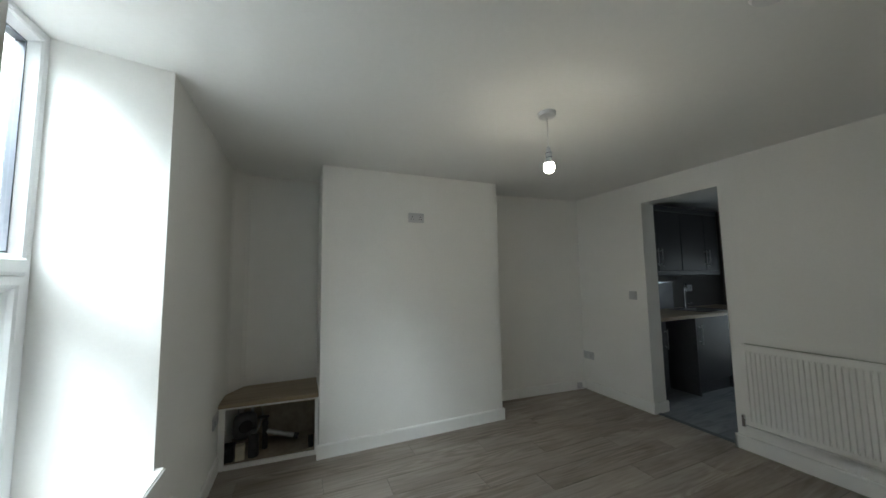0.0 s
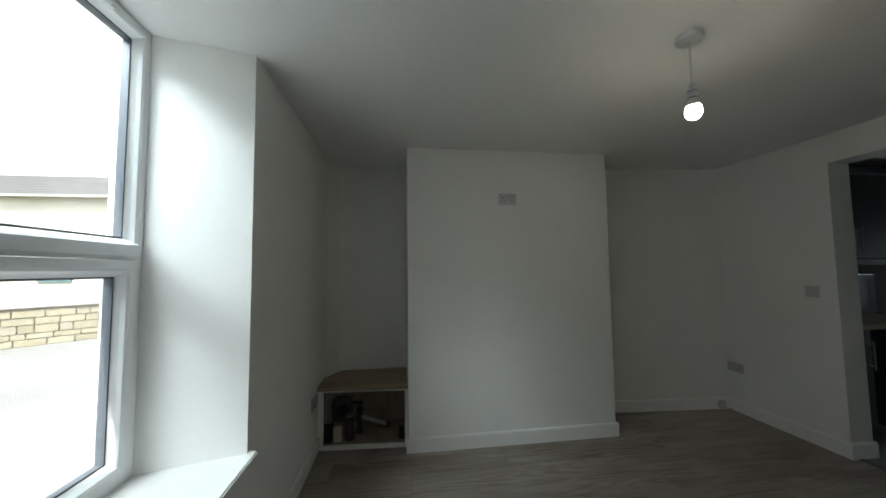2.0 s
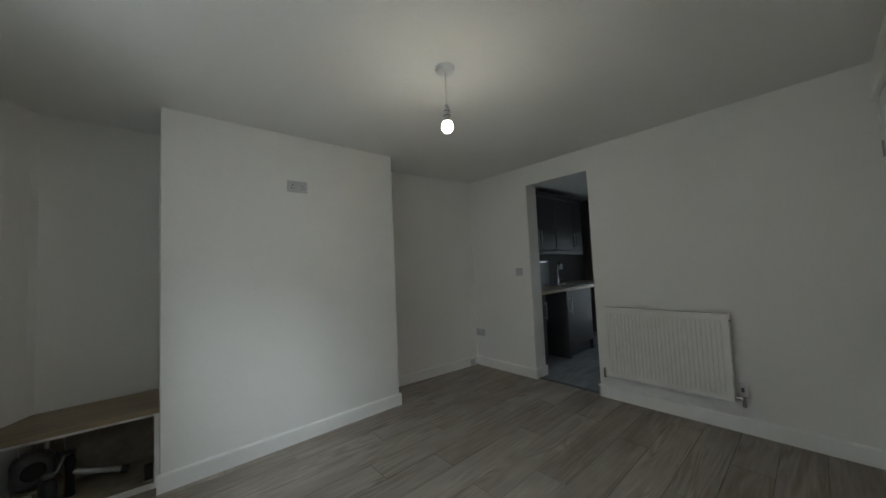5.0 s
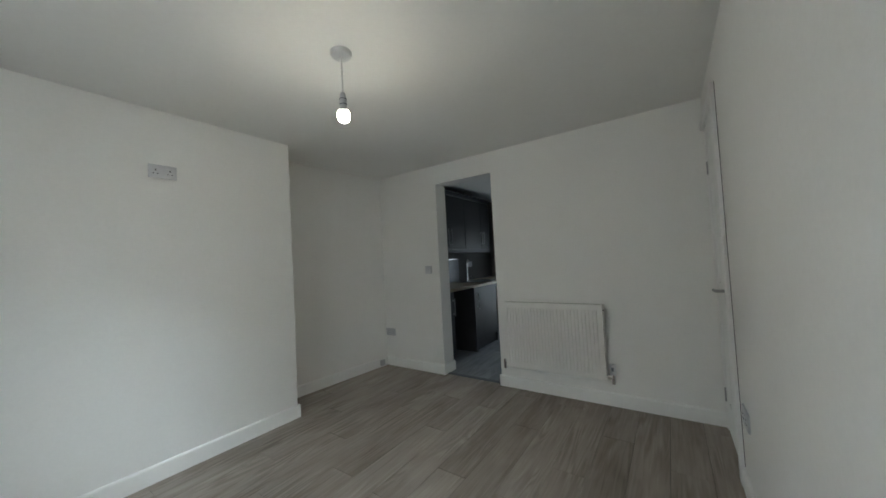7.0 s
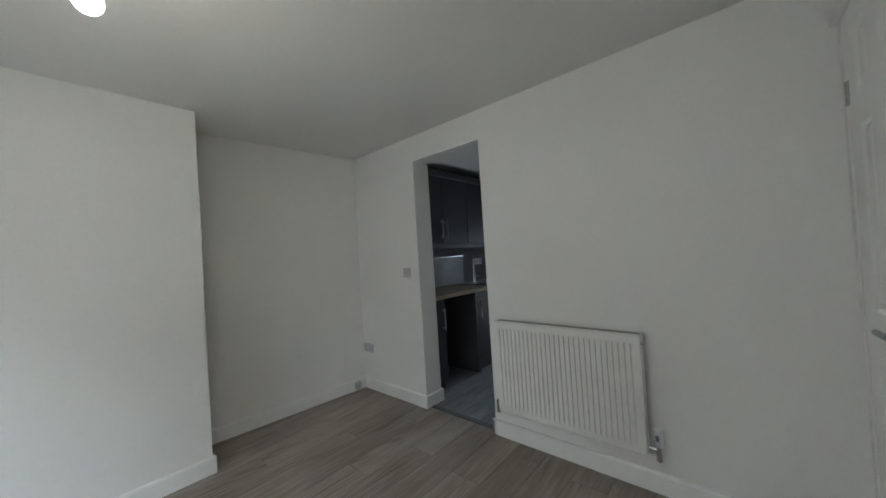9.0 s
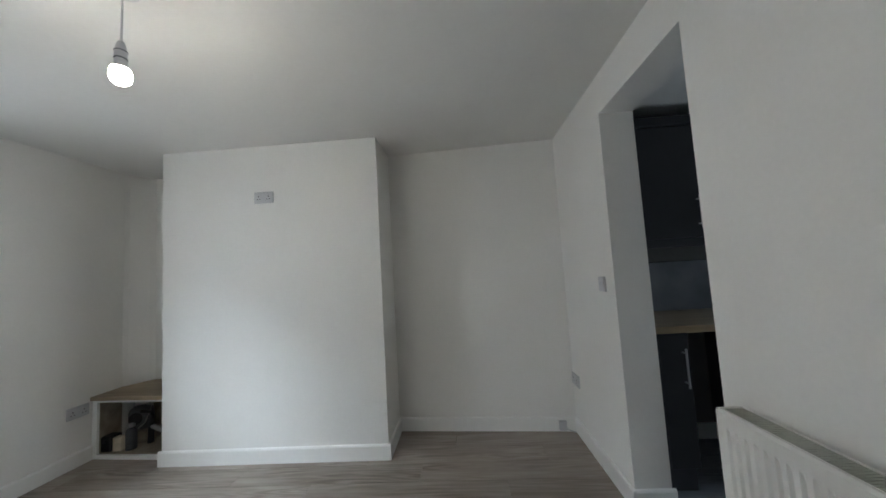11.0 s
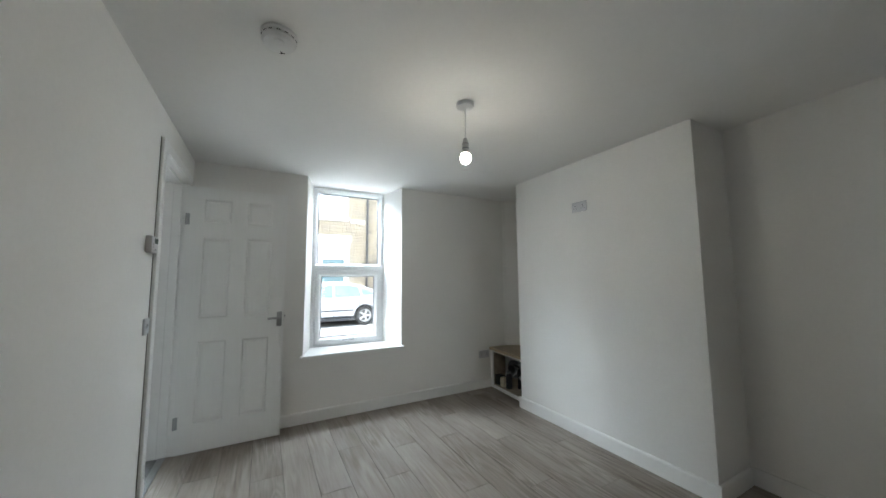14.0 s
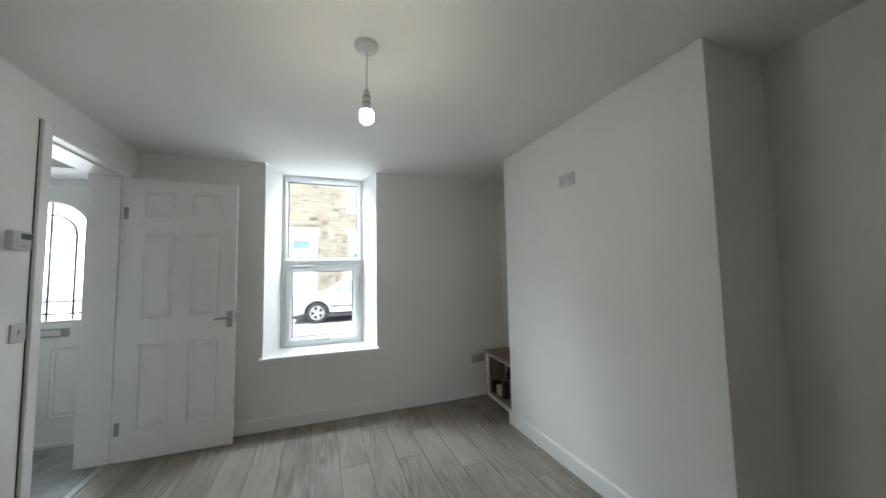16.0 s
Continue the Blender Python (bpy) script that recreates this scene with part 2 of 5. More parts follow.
RENDERED = material("pale_render", (0.66, 0.62, 0.55), 0.9, grain=0.06, grain_scale=15, stain=0.1, stain_scale=1, bump=0.3, bump_scale=50)
BRICK = island_material("red_brown_brick", [(0.20, 0.10, 0.075), (0.26, 0.13, 0.09), (0.30, 0.16, 0.115), (0.23, 0.12, 0.09)])
BROWNSLAT = material("brown_slats", (0.16, 0.09, 0.06), 0.6, grain=0.1, grain_scale=20, stain=0.1)
LEAF = material("shrub_leaf", (0.06, 0.11, 0.03), 0.6, grain=0.3, grain_scale=12)
ASPHALT = material("asphalt", (0.26, 0.26, 0.255), 0.9, grain=0.15, grain_scale=60, stain=0.2, stain_scale=0.6, bump=0.4, bump_scale=90)
PAVING = material("concrete_paving", (0.42, 0.41, 0.39), 0.9, grain=0.1, grain_scale=30, stain=0.15, stain_scale=1, bump=0.3, bump_scale=80)
GRASS = material("dry_grass", (0.16, 0.16, 0.06), 1.0, grain=0.3, grain_scale=20, stain=0.3, stain_scale=1.5, bump=0.6, bump_scale=40)
CARPAINT = material("silver_car_paint", (0.38, 0.40, 0.42), 0.35, 0.2, grain=0.03, grain_scale=200, stain=0.03, stain_scale=2, coat=0.6)
CARTRIM = material("dark_car_trim", (0.03, 0.032, 0.036), 0.5, grain=0.1, grain_scale=40)
CARGLASS = material("tinted_car_glass", (0.13, 0.20, 0.21), 0.08, grain=0.15, grain_scale=3, spec=0.4)
TYRE = material("tyre_rubber", (0.022, 0.022, 0.022), 0.8, grain=0.2, grain_scale=30)
ALLOY = material("alloy_rim", (0.55, 0.55, 0.56), 0.35, 0.7, grain=0.05, grain_scale=30)
# pale net curtain colour, also the white glare of the upstairs panes
BLIND = material("net_curtain_and_glare", (0.55, 0.58, 0.60), 0.9, grain=0.1, grain_scale=14, stretch=(1, 1, 0.1))


# ---- mesh helpers ----
def box(bm, x0, x1, y0, y1, z0, z1, bevel=0.0, segments=1):
    v = [bm.verts.new((x, y, z)) for x in (x0, x1) for y in (y0, y1) for z in (z0, z1)]
    faces = [bm.faces.new([v[i] for i in q]) for q in
             ((0, 1, 3, 2), (4, 6, 7, 5), (0, 4, 5, 1), (2, 3, 7, 6), (0, 2, 6, 4), (1, 5, 7, 3))]
    if bevel:
        edges = {e for f in faces for e in f.edges}
        bmesh.ops.bevel(bm, geom=list(edges), offset=bevel, segments=segments, profile=0.5, affect="EDGES")
    return v


def prism(bm, pts, z0, z1, axis="z"):
    """A solid over a plan polygon; axis says which way it is drawn out."""
    def at(p, q):
        return {"z": (p[0], p[1], q), "y": (p[0], q, p[1]), "x": (q, p[0], p[1])}[axis]
    lo, hi = [bm.verts.new(at(p, z0)) for p in pts], [bm.verts.new(at(p, z1)) for p in pts]
    fs = [bm.faces.new(lo), bm.faces.new(hi)]
    for i in range(len(pts)):
        j = (i + 1) % len(pts)
        fs.append(bm.faces.new((lo[i], lo[j], hi[j], hi[i])))
    bmesh.ops.recalc_face_normals(bm, faces=fs)
    return fs


def tube(bm, p, q, r, segments=16, r2=None):
    """A round bar from p to q."""
    p, q = Vector(p), Vector(q)
    m = Matrix.Translation((p + q) / 2) @ (q - p).to_track_quat("Z", "Y").to_matrix().to_4x4()
    bmesh.ops.create_cone(bm, cap_ends=True, segments=segments, radius1=r, radius2=r if r2 is None else r2, depth=(q - p).length, matrix=m)


def lathe(bm, profile, segments=24, m=None, caps=True):
    """A turned body round the z axis from (radius, height) pairs."""
    m = m or Matrix()
    rings = []
    for r, z in profile:
        rings.append([bm.verts.new(m @ Vector((r * math.cos(2 * math.pi * k / segments), r * math.sin(2 * math.pi * k / segments), z)))
                      for k in range(segments)])
    for a, b in zip(rings, rings[1:]):
        for k in range(segments):
            bm.faces.new((a[k], a[(k + 1) % segments], b[(k + 1) % segments], b[k]))
    if caps:
        bm.faces.new(list(reversed(rings[0])))
        bm.faces.new(rings[-1])


def sweep(bm, pts, r, segments=10):
    """A hose through points."""
    pts = [Vector(p) for p in pts]
    rings = []
    for i, p in enumerate(pts):
        d = (pts[min(i + 1, len(pts) - 1)] - pts[max(i - 1, 0)]).normalized()
        side = d.cross(Vector((0.13, 0.21, 0.97))).normalized()
        up = side.cross(d)
        rings.append([bm.verts.new(p + r * (side * math.cos(2 * math.pi * k / segments) + up * math.sin(2 * math.pi * k / segments))) for k in range(segments)])
    for a, b in zip(rings, rings[1:]):
        for k in range(segments):
            bm.faces.new((a[k], a[(k + 1) % segments], b[(k + 1) % segments], b[k]))
    bm.faces.new(list(reversed(rings[0])))
    bm.faces.new(rings[-1])


def mesh_of(name, bm, mat, smooth=False):
    bmesh.ops.recalc_face_normals(bm, faces=bm.faces)
    me = bpy.data.meshes.new(name)
    bm.to_mesh(me)
    bm.free()
    me.materials.append(mat)
    if smooth:
        for p in me.polygons:
            p.use_smooth = True
        me.set_sharp_from_angle(angle=radians(35))
    return me


def solid(name, bm, mat, label="", category="", kind="", smooth=False, at=None, group=""):
    """A top-level thing of one mesh."""
    ob = new(name, mesh_of(name, bm, mat, smooth))
    if at is not None:
        ob.matrix_world = at
    return tagged(ob, label, category, group, kind)


def part(name, bm, mat, parent, label="", smooth=False):
    ob = new(name, mesh_of(name, bm, mat, smooth))
    ob.parent = parent
    return tagged(ob, label)


def thing(name, m, label, category, group="", kind=""):
    """An empty at a thing's base, for its parts."""
    ob = new(name)
    ob.empty_display_size = 0.05
    ob.matrix_world = m
    return tagged(ob, label, category, group, kind)


def boxes(*rows, bevel=0.0):
    bm = bmesh.new()
    for r in rows:
        box(bm, *r, bevel=bevel)
    return bm


# ---- large structure ----
S = "structure"
OUT = -2.87       # street face of the front wall
FD0, FD1, FDH = -4.06, -3.16, 2.14   # front door's opening
HS = -4.16        # hall's far wall
DX0, DX1, DH = -2.254, -1.457, 2.075  # hall door's opening in the south wall
CDX0, CDX1 = 0.720, 1.336              # cupboard door's opening
ST = 0.24         # thickness of the south wall

# front wall with a splayed window reveal and the front door
bm = bmesh.new()
prism(bm, [(XW, RV1), (XW, YN_LEFT + 0.3), (OUT, YN_LEFT + 0.3), (OUT, WY1), (WIN_X, WY1)], -0.3, H)
prism(bm, [(XW, RV0), (WIN_X, WY0), (OUT, WY0), (OUT, FD1), (XW, FD1)], -0.3, H)
prism(bm, [(XW, RV1), (WIN_X, WY1), (OUT, WY1), (OUT, WY0), (WIN_X, WY0), (XW, RV0)], -0.3, WZ0 - 0.025)
box(bm, OUT, XW, FD0, FD1, FDH, H)
box(bm, OUT, XW, HS - 0.2, FD0, -0.3, H)
box(bm, OUT, XW, FD0, FD1, -0.3, -0.02)
box(bm, OUT, -2.835, HS - 0.2, YN_LEFT + 0.3, H, H + 2.6)
box(bm, OUT, XW, YN_LEFT + 0.3, 14.0, -0.3, H + 2.6)
solid("wall_west", bm, WALL, "thick white plastered front wall with window reveal", "wall", S)

# party wall with the two alcoves; the one by the window has a cut-off corner
bm = bmesh.new()
prism(bm, [(XW, 0.36), (XW + 0.012, 0.40), (XW + 0.085, 0.522), (XW + 0.115, YN_LEFT), (CX0, YN_LEFT), (CX0, YN_LEFT + 0.3), (XW, YN_LEFT + 0.3)], 0, H)
prism(bm, [(CX1, YN_C), (XE, YN), (XE + 0.175, YN), (XE + 0.175, YN_LEFT + 0.3), (CX1, YN_LEFT + 0.3)], 0, H)
solid("wall_north", bm, WALL, "white painted alcove walls of the party wall", "wall", S)
bm = bmesh.new()
box(bm, CX0, CX1, CY, YN_LEFT + 0.3, 0, H, bevel=0.004, segments=2)
solid("chimney_breast", bm, WALL, "white painted chimney breast, fireplace closed up", "wall", S)

# wall to the kitchen
bm = bmesh.new()
box(bm, XE, KW, OP1, YN, 0, H)
box(bm, XE, KW, YS - ST, OP0, 0, H)
box(bm, XE, KW, OP0, OP1, OPH, H)
solid("wall_east", bm, WALL, "white painted wall with an open doorway to the kitchen", "wall", S)

# wall to the hall and the cupboard under the stairs
bm = bmesh.new()
box(bm, XW, DX0 - 0.03, YS - ST, YS, 0, H)
box(bm, DX0 - 0.03, DX1 + 0.03, YS - ST, YS, DH + 0.03, H)
box(bm, DX1 + 0.03, CDX0, YS - ST, YS, 0, H)
box(bm, CDX0, CDX1, YS - ST, YS, DH + 0.03, H)
box(bm, CDX1, XE, YS - ST, YS, 0, H)
box(bm, CDX0, CDX1, YS - ST - 0.02, YS - 0.10, 0, DH + 0.03)
solid("wall_south", bm, WALL, "white painted wall with two doorways", "wall", S)

# hall
bm = bmesh.new()
box(bm, XW, XE + 0.175, HS - 0.2, HS, 0, H)
box(bm, 0.2, 0.3, HS, YS - ST, 0, H)
solid("wall_hall", bm, WALL, "white painted hall walls", "wall", S)

# kitchen shell, with a window in its far wall
KX, KY0, KY1 = 4.05, -2.75, 0.16
KWY0, KWY1, KWZ0, KWZ1 = -1.02, -0.70, 0.10, 1.70
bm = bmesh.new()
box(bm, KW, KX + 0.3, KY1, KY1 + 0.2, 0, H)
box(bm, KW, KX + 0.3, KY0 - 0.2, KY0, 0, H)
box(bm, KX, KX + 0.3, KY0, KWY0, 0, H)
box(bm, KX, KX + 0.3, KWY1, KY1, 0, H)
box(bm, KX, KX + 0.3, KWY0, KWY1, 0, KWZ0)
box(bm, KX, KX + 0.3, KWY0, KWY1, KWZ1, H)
# dark wall colour carries the shade of the dim kitchen
solid("wall_kitchen", bm, material("kitchen_shaded_wall", (0.15, 0.14, 0.132), 0.75, grain=0.02, stain=0.03, bump=0.1), "kitchen walls, their shade put into a dark grey-brown colour", "wall", S)

bm = bmesh.new()
box(bm, -2.835, KX + 0.3, HS - 0.2, YN_LEFT + 0.3, H, H + 0.25)
solid("ceiling", bm, CEIL, "smooth white painted ceiling", "ceiling", S)

# floors
bm = boxes((XW, XE + 0.06, YS - 0.06, YN_LEFT, -0.12, -0.012))
floor = solid("floor", bm, SUBFLOOR, "grey oak-effect laminate floor", "floor", S)
bm = boxes((XE + 0.06, KX, KY0, KY1, -0.12, -0.012))
kfloor = solid("floor_kitchen", bm, SUBFLOOR, "blue-grey laminate kitchen floor", "floor", S)
bm = boxes((XW - 0.4, 0.3, HS, YS - 0.06, -0.12, -0.004))
solid("floor_hall", bm, HALLFLOOR, "worn bare grey hall floor", "floor", S)
bm = boxes((XE + 0.03, XE + 0.075, OP0, OP1, -0.01, 0.006), bevel=0.003)
solid("threshold_strip", bm, GASKET, "dark metal threshold strip in the doorway", "threshold", S)
bm = boxes((DX0, DX1, YS - 0.09, YS - 0.045, -0.01, 0.006), bevel=0.003)
solid("threshold_strip", bm, STEEL, "grey metal threshold strip under the hall door", "threshold", S)


def skirting(p, q, side, h=0.105, d=0.016):
    """A baseboard with a softened top, from p to q on plan; side: +1 lies to the left of the way."""
    p, q = Vector((*p, 0)), Vector((*q, 0))
    w = (q - p).normalized()
    nrm = Vector((-w.y, w.x, 0)) * side
    bm = bmesh.new()
    prof = [(0, 0), (d, 0), (d, h - 0.012), (d - 0.004, h - 0.003), (d - 0.009, h), (0, h)]
    a = [bm.verts.new(p + nrm * u + Vector((0, 0, z))) for u, z in prof]
    b = [bm.verts.new(q + nrm * u + Vector((0, 0, z))) for u, z in prof]
    bm.faces.new(a)
    bm.faces.new(list(reversed(b)))
    for i in range(len(prof)):
        j = (i + 1) % len(prof)
        bm.faces.new((a[i], b[i], b[j], a[j]))
    return solid("baseboard", bm, GLOSS, "white painted skirting board", "skirting", S)


skirting((CX0 - 0.016, CY), (CX1 + 0.016, CY), -1)
skirting((CX1, CY), (CX1, YN_C), -1)
skirting((CX1 + 0.016, YN_C), (XE, YN), -1)
skirting((XE, YN - 0.016), (XE, OP1 - 0.016), -1)
skirting((XE, OP1), (KW + 0.016, OP1), -1)
skirting((XE, OP0 + 0.016), (XE, YS), -1)
skirting((XE - 0.016, OP0), (KW, OP0), 1)
skirting((CDX0 - 0.075, YS), (DX1 + 0.075, YS), -1)
skirting((XW, YS), (XW, 0.145), -1)
skirting((XW, HS), (XW, FD0 - 0.03), -1)
skirting((XW + 0.05, HS), (0.2, HS), 1)


# ---- window ----
def window_front():
    w = thing("window_1", pose(WIN_X, 0, 0), "white upvc window, fixed top light over a lower sash", "window", kind=S)
    d0, d1 = -0.075, 0.0
    zt, zb, tr0, tr1 = H - 0.004, WZ0, 1.402, 1.467
    y0, y1 = WY0 + 0.002, WY1 - 0.002

    def member(name, pa, pb, width, depth0, depth1, inner):
        """A frame bar from pa to pb (y, z) with a sloped bead; inner: the way to the glass."""
        bm = bmesh.new()
        (ya, za), (yb, zb_) = pa, pb
        iy, iz = inner
        prof = [(0, depth0), (width, depth0), (width, depth1 - 0.03), (width - 0.012, depth1 - 0.016), (width - 0.02, depth1 - 0.004), (width - 0.03, depth1), (0, depth1)]
        mitre = 1.0 if name != "transom" else 0.0
        dy, dz = (1 if yb > ya else -1 if yb < ya else 0), (1 if zb_ > za else -1 if zb_ < za else 0)
        a = [bm.verts.new((dd, ya + iy * u + dy * u * mitre, za + iz * u + dz * u * mitre)) for u, dd in prof]
        b = [bm.verts.new((dd, yb + iy * u - dy * u * mitre, zb_ + iz * u - dz * u * mitre)) for u, dd in prof]
        bm.faces.new(a)
        bm.faces.new(list(reversed(b)))
        for i in range(len(prof)):
            j = (i + 1) % len(prof)
            bm.faces.new((a[i], b[i], b[j], a[j]))
        return bm

    fw = 0.055
    for nm, pa, pb, inn in (("frame_head", (y0, zt), (y1, zt), (0, -1)), ("frame_sill", (y0, zb), (y1, zb), (0, 1)),
                            ("frame_jamb", (y0, zb), (y0, zt), (1, 0)), ("frame_jamb", (y1, zb), (y1, zt), (-1, 0))):
        part(nm, member(nm, pa, pb, fw, d0, d1, inn), UPVC, w)
    bm = bmesh.new()
    prism(bm, [(d0, tr0), (d1 - 0.004, tr0), (d1 + 0.006, tr0 + 0.012), (d1 + 0.006, tr1 - 0.012), (d1 - 0.006, tr1), (d1 - 0.03, tr1 + 0.012), (d0, tr1 + 0.012)], y0 + fw - 0.03, y1 - fw + 0.03, "y")
    part("transom", bm, UPVC, w)
    # lower sash, proud of the frame
    s = part("sash", boxes((-0.03, -0.028, y0 + 0.05, y0 + 0.06, zb + 0.05, zb + 0.06)), UPVC, w)
    sy0, sy1, sz0, sz1 = y0 + 0.042, y1 - 0.042, zb + 0.035, tr0 - 0.004
    for nm, pa, pb, inn in (("sash_top", (sy0, sz1), (sy1, sz1), (0, -1)), ("sash_bottom", (sy0, sz0), (sy1, sz0), (0, 1)),
                            ("sash_stile", (sy0, sz0), (sy0, sz1), (1, 0)), ("sash_stile", (sy1, sz0), (sy1, sz1), (-1, 0))):
        part(nm, member(nm, pa, pb, 0.058, -0.06, 0.014, inn), UPVC, s)
    g = 0.006
    for a0, a1, c0, c1, x in ((sy0 + 0.058, sy1 - 0.058, sz0 + 0.058, sz1 - 0.058, -0.028), (y0 + fw, y1 - fw, tr1 + 0.012, zt - fw, -0.042)):
        part("gasket", boxes((x - 0.02, x + 0.012, a0 - 0.001, a0 + g, c0, c1), (x - 0.02, x + 0.012, a1 - g, a1 + 0.001, c0, c1),
                             (x - 0.02, x + 0.012, a0 + g, a1 - g, c0 - 0.001, c0 + g), (x - 0.02, x + 0.012, a0 + g, a1 - g, c1 - g, c1 + 0.001)), GASKET, w)
        p = part("pane", boxes((x - 0.006, x, a0 + 0.001, a1 - 0.001, c0 + 0.001, c1 - 0.001)), GLASS, w, "clear glass pane")
        p.visible_shadow = False
    # handle at the foot of the sash and trickle vent in the head
    hb = bmesh.new()
    yc = (y0 + y1) / 2 + 0.03
    box(hb, 0.012, 0.026, yc - 0.03, yc + 0.03, sz0 + 0.012, sz0 + 0.04, bevel=0.005)
    box(hb, 0.026, 0.046, yc - 0.012, yc + 0.012, sz0 + 0.016, sz0 + 0.036, bevel=0.005)
    box(hb, 0.036, 0.05, yc - 0.105, yc + 0.012, sz0 + 0.018, sz0 + 0.034, bevel=0.005)
    part("handle", hb, PLASTIC, w, "white lever handle")
    part("trickle_vent", boxes((-0.002, 0.02, yc - 0.22, yc + 0.16, zt - 0.034, zt - 0.014), (0.0, 0.012, yc - 0.235, yc + 0.175, zt - 0.04, zt - 0.01), bevel=0.003), UPVC, w)
    # board with a rounded nose
    bm = bmesh.new()
    prism(bm, [(WIN_X + 0.0, WY0), (WIN_X, WY1), (XW, RV1), (XW, RV1 + 0.025), (XW + 0.028, RV1 + 0.025), (XW + 0.034, RV1 + 0.02), (XW + 0.034, RV0 - 0.022), (XW + 0.028, RV0 - 0.027), (XW, RV0 - 0.027), (XW, RV0)], WZ0 - 0.025, WZ0)
    for v in bm.verts:
        v.co.x -= WIN_X
    bmesh.ops.bevel(bm, geom=[e for e in bm.edges if all(v.co.x > XW - WIN_X + 0.02 for v in e.verts)], offset=0.006, segments=2, affect="EDGES")
    part("window_sill", bm, GLOSS, w, "white painted window board")
    return w


window_front()

bm = boxes((KX + 0.02, KX + 0.08, KWY0, KWY0 + 0.06, KWZ0, KWZ1), (KX + 0.02, KX + 0.08, KWY1 - 0.06, KWY1, KWZ0, KWZ1),
           (KX + 0.02, KX + 0.08, KWY0 + 0.06, KWY1 - 0.06, KWZ0, KWZ0 + 0.06), (KX + 0.02, KX + 0.08, KWY0 + 0.06, KWY1 - 0.06, KWZ1 - 0.06, KWZ1))
solid("door_4", bm, UPVC, "white upvc frame of the glazed back door", "door", S)


# ---- doors ----
def panel_piece(x0, x1, z0, z1, th):
    """A moulded door panel: sunk edge, sloping rise, flat field, on both faces."""
    bm = bmesh.new()
    rings = [(0.0, 0.0), (0.0, th / 2 - 0.010), (0.012, th / 2 - 0.0102), (0.016, th / 2 - 0.0098), (0.036, th / 2 - 0.0025), (0.042, th / 2 - 0.002)]
    for sgn in (1, -1):
        prev = None
        for ins, dep in rings:
            vs = [bm.verts.new((x, sgn * dep, z)) for x, z in ((x0 + ins, z0 + ins), (x1 - ins, z0 + ins), (x1 - ins, z1 - ins), (x0 + ins, z1 - ins))]
            if prev:
                for i in range(4):
                    j = (i + 1) % 4
                    bm.faces.new((prev[i], prev[j], vs[j], vs[i]))
            prev = vs
        bm.faces.new(prev)
    bmesh.ops.remove_doubles(bm, verts=bm.verts, dist=0.0002)
    return bm


def moulding(x0, x1, z0, z1, th):
    """The sloping lip round a panel's opening, on both faces."""
    bm = bmesh.new()
    for sgn in (1, -1):
        rings = [(-0.001, th / 2 + 0.0005), (0.004, th / 2 - 0.001), (0.013, th / 2 - 0.0100), (-0.001, th / 2 - 0.0100)]
        loops = [[bm.verts.new((x, sgn * dep, z)) for x, z in ((x0 + ins, z0 + ins), (x1 - ins, z0 + ins), (x1 - ins, z1 - ins), (x0 + ins, z1 - ins))] for ins, dep in rings]
        for a, b in zip(loops, loops[1:] + loops[:1]):
            for i in range(4):
                j = (i + 1) % 4
                bm.faces.new((a[i], a[j], b[j], b[i]))
    return bm


def lever(parent, x, z, y, way, out, plate=(0.042, 0.150)):
    """A lever handle on a back plate; way: the way the lever points, out: the side of the door."""
    bm = bmesh.new()
    w, h = plate
    box(bm, x - w / 2, x + w / 2, min(y, y + out * 0.008), max(y, y + out * 0.008), z - h * 0.6, z + h * 0.4, bevel=0.003)
    hnd = part("door_handle", bm, STEEL, parent, "brushed steel lever handle on a plate", smooth=True)
    bm = bmesh.new()
    tube(bm, (x, y, z), (x, y + out * 0.05, z), 0.009)
    sweep(bm, [(x, y + out * 0.048, z), (x + way * 0.02, y + out * 0.052, z), (x + way * 0.05, y + out * 0.054, z), (x + way * 0.088, y + out * 0.05, z - 0.004)], 0.009)
    part("lever", bm, STEEL, hnd, smooth=True)
    return hnd


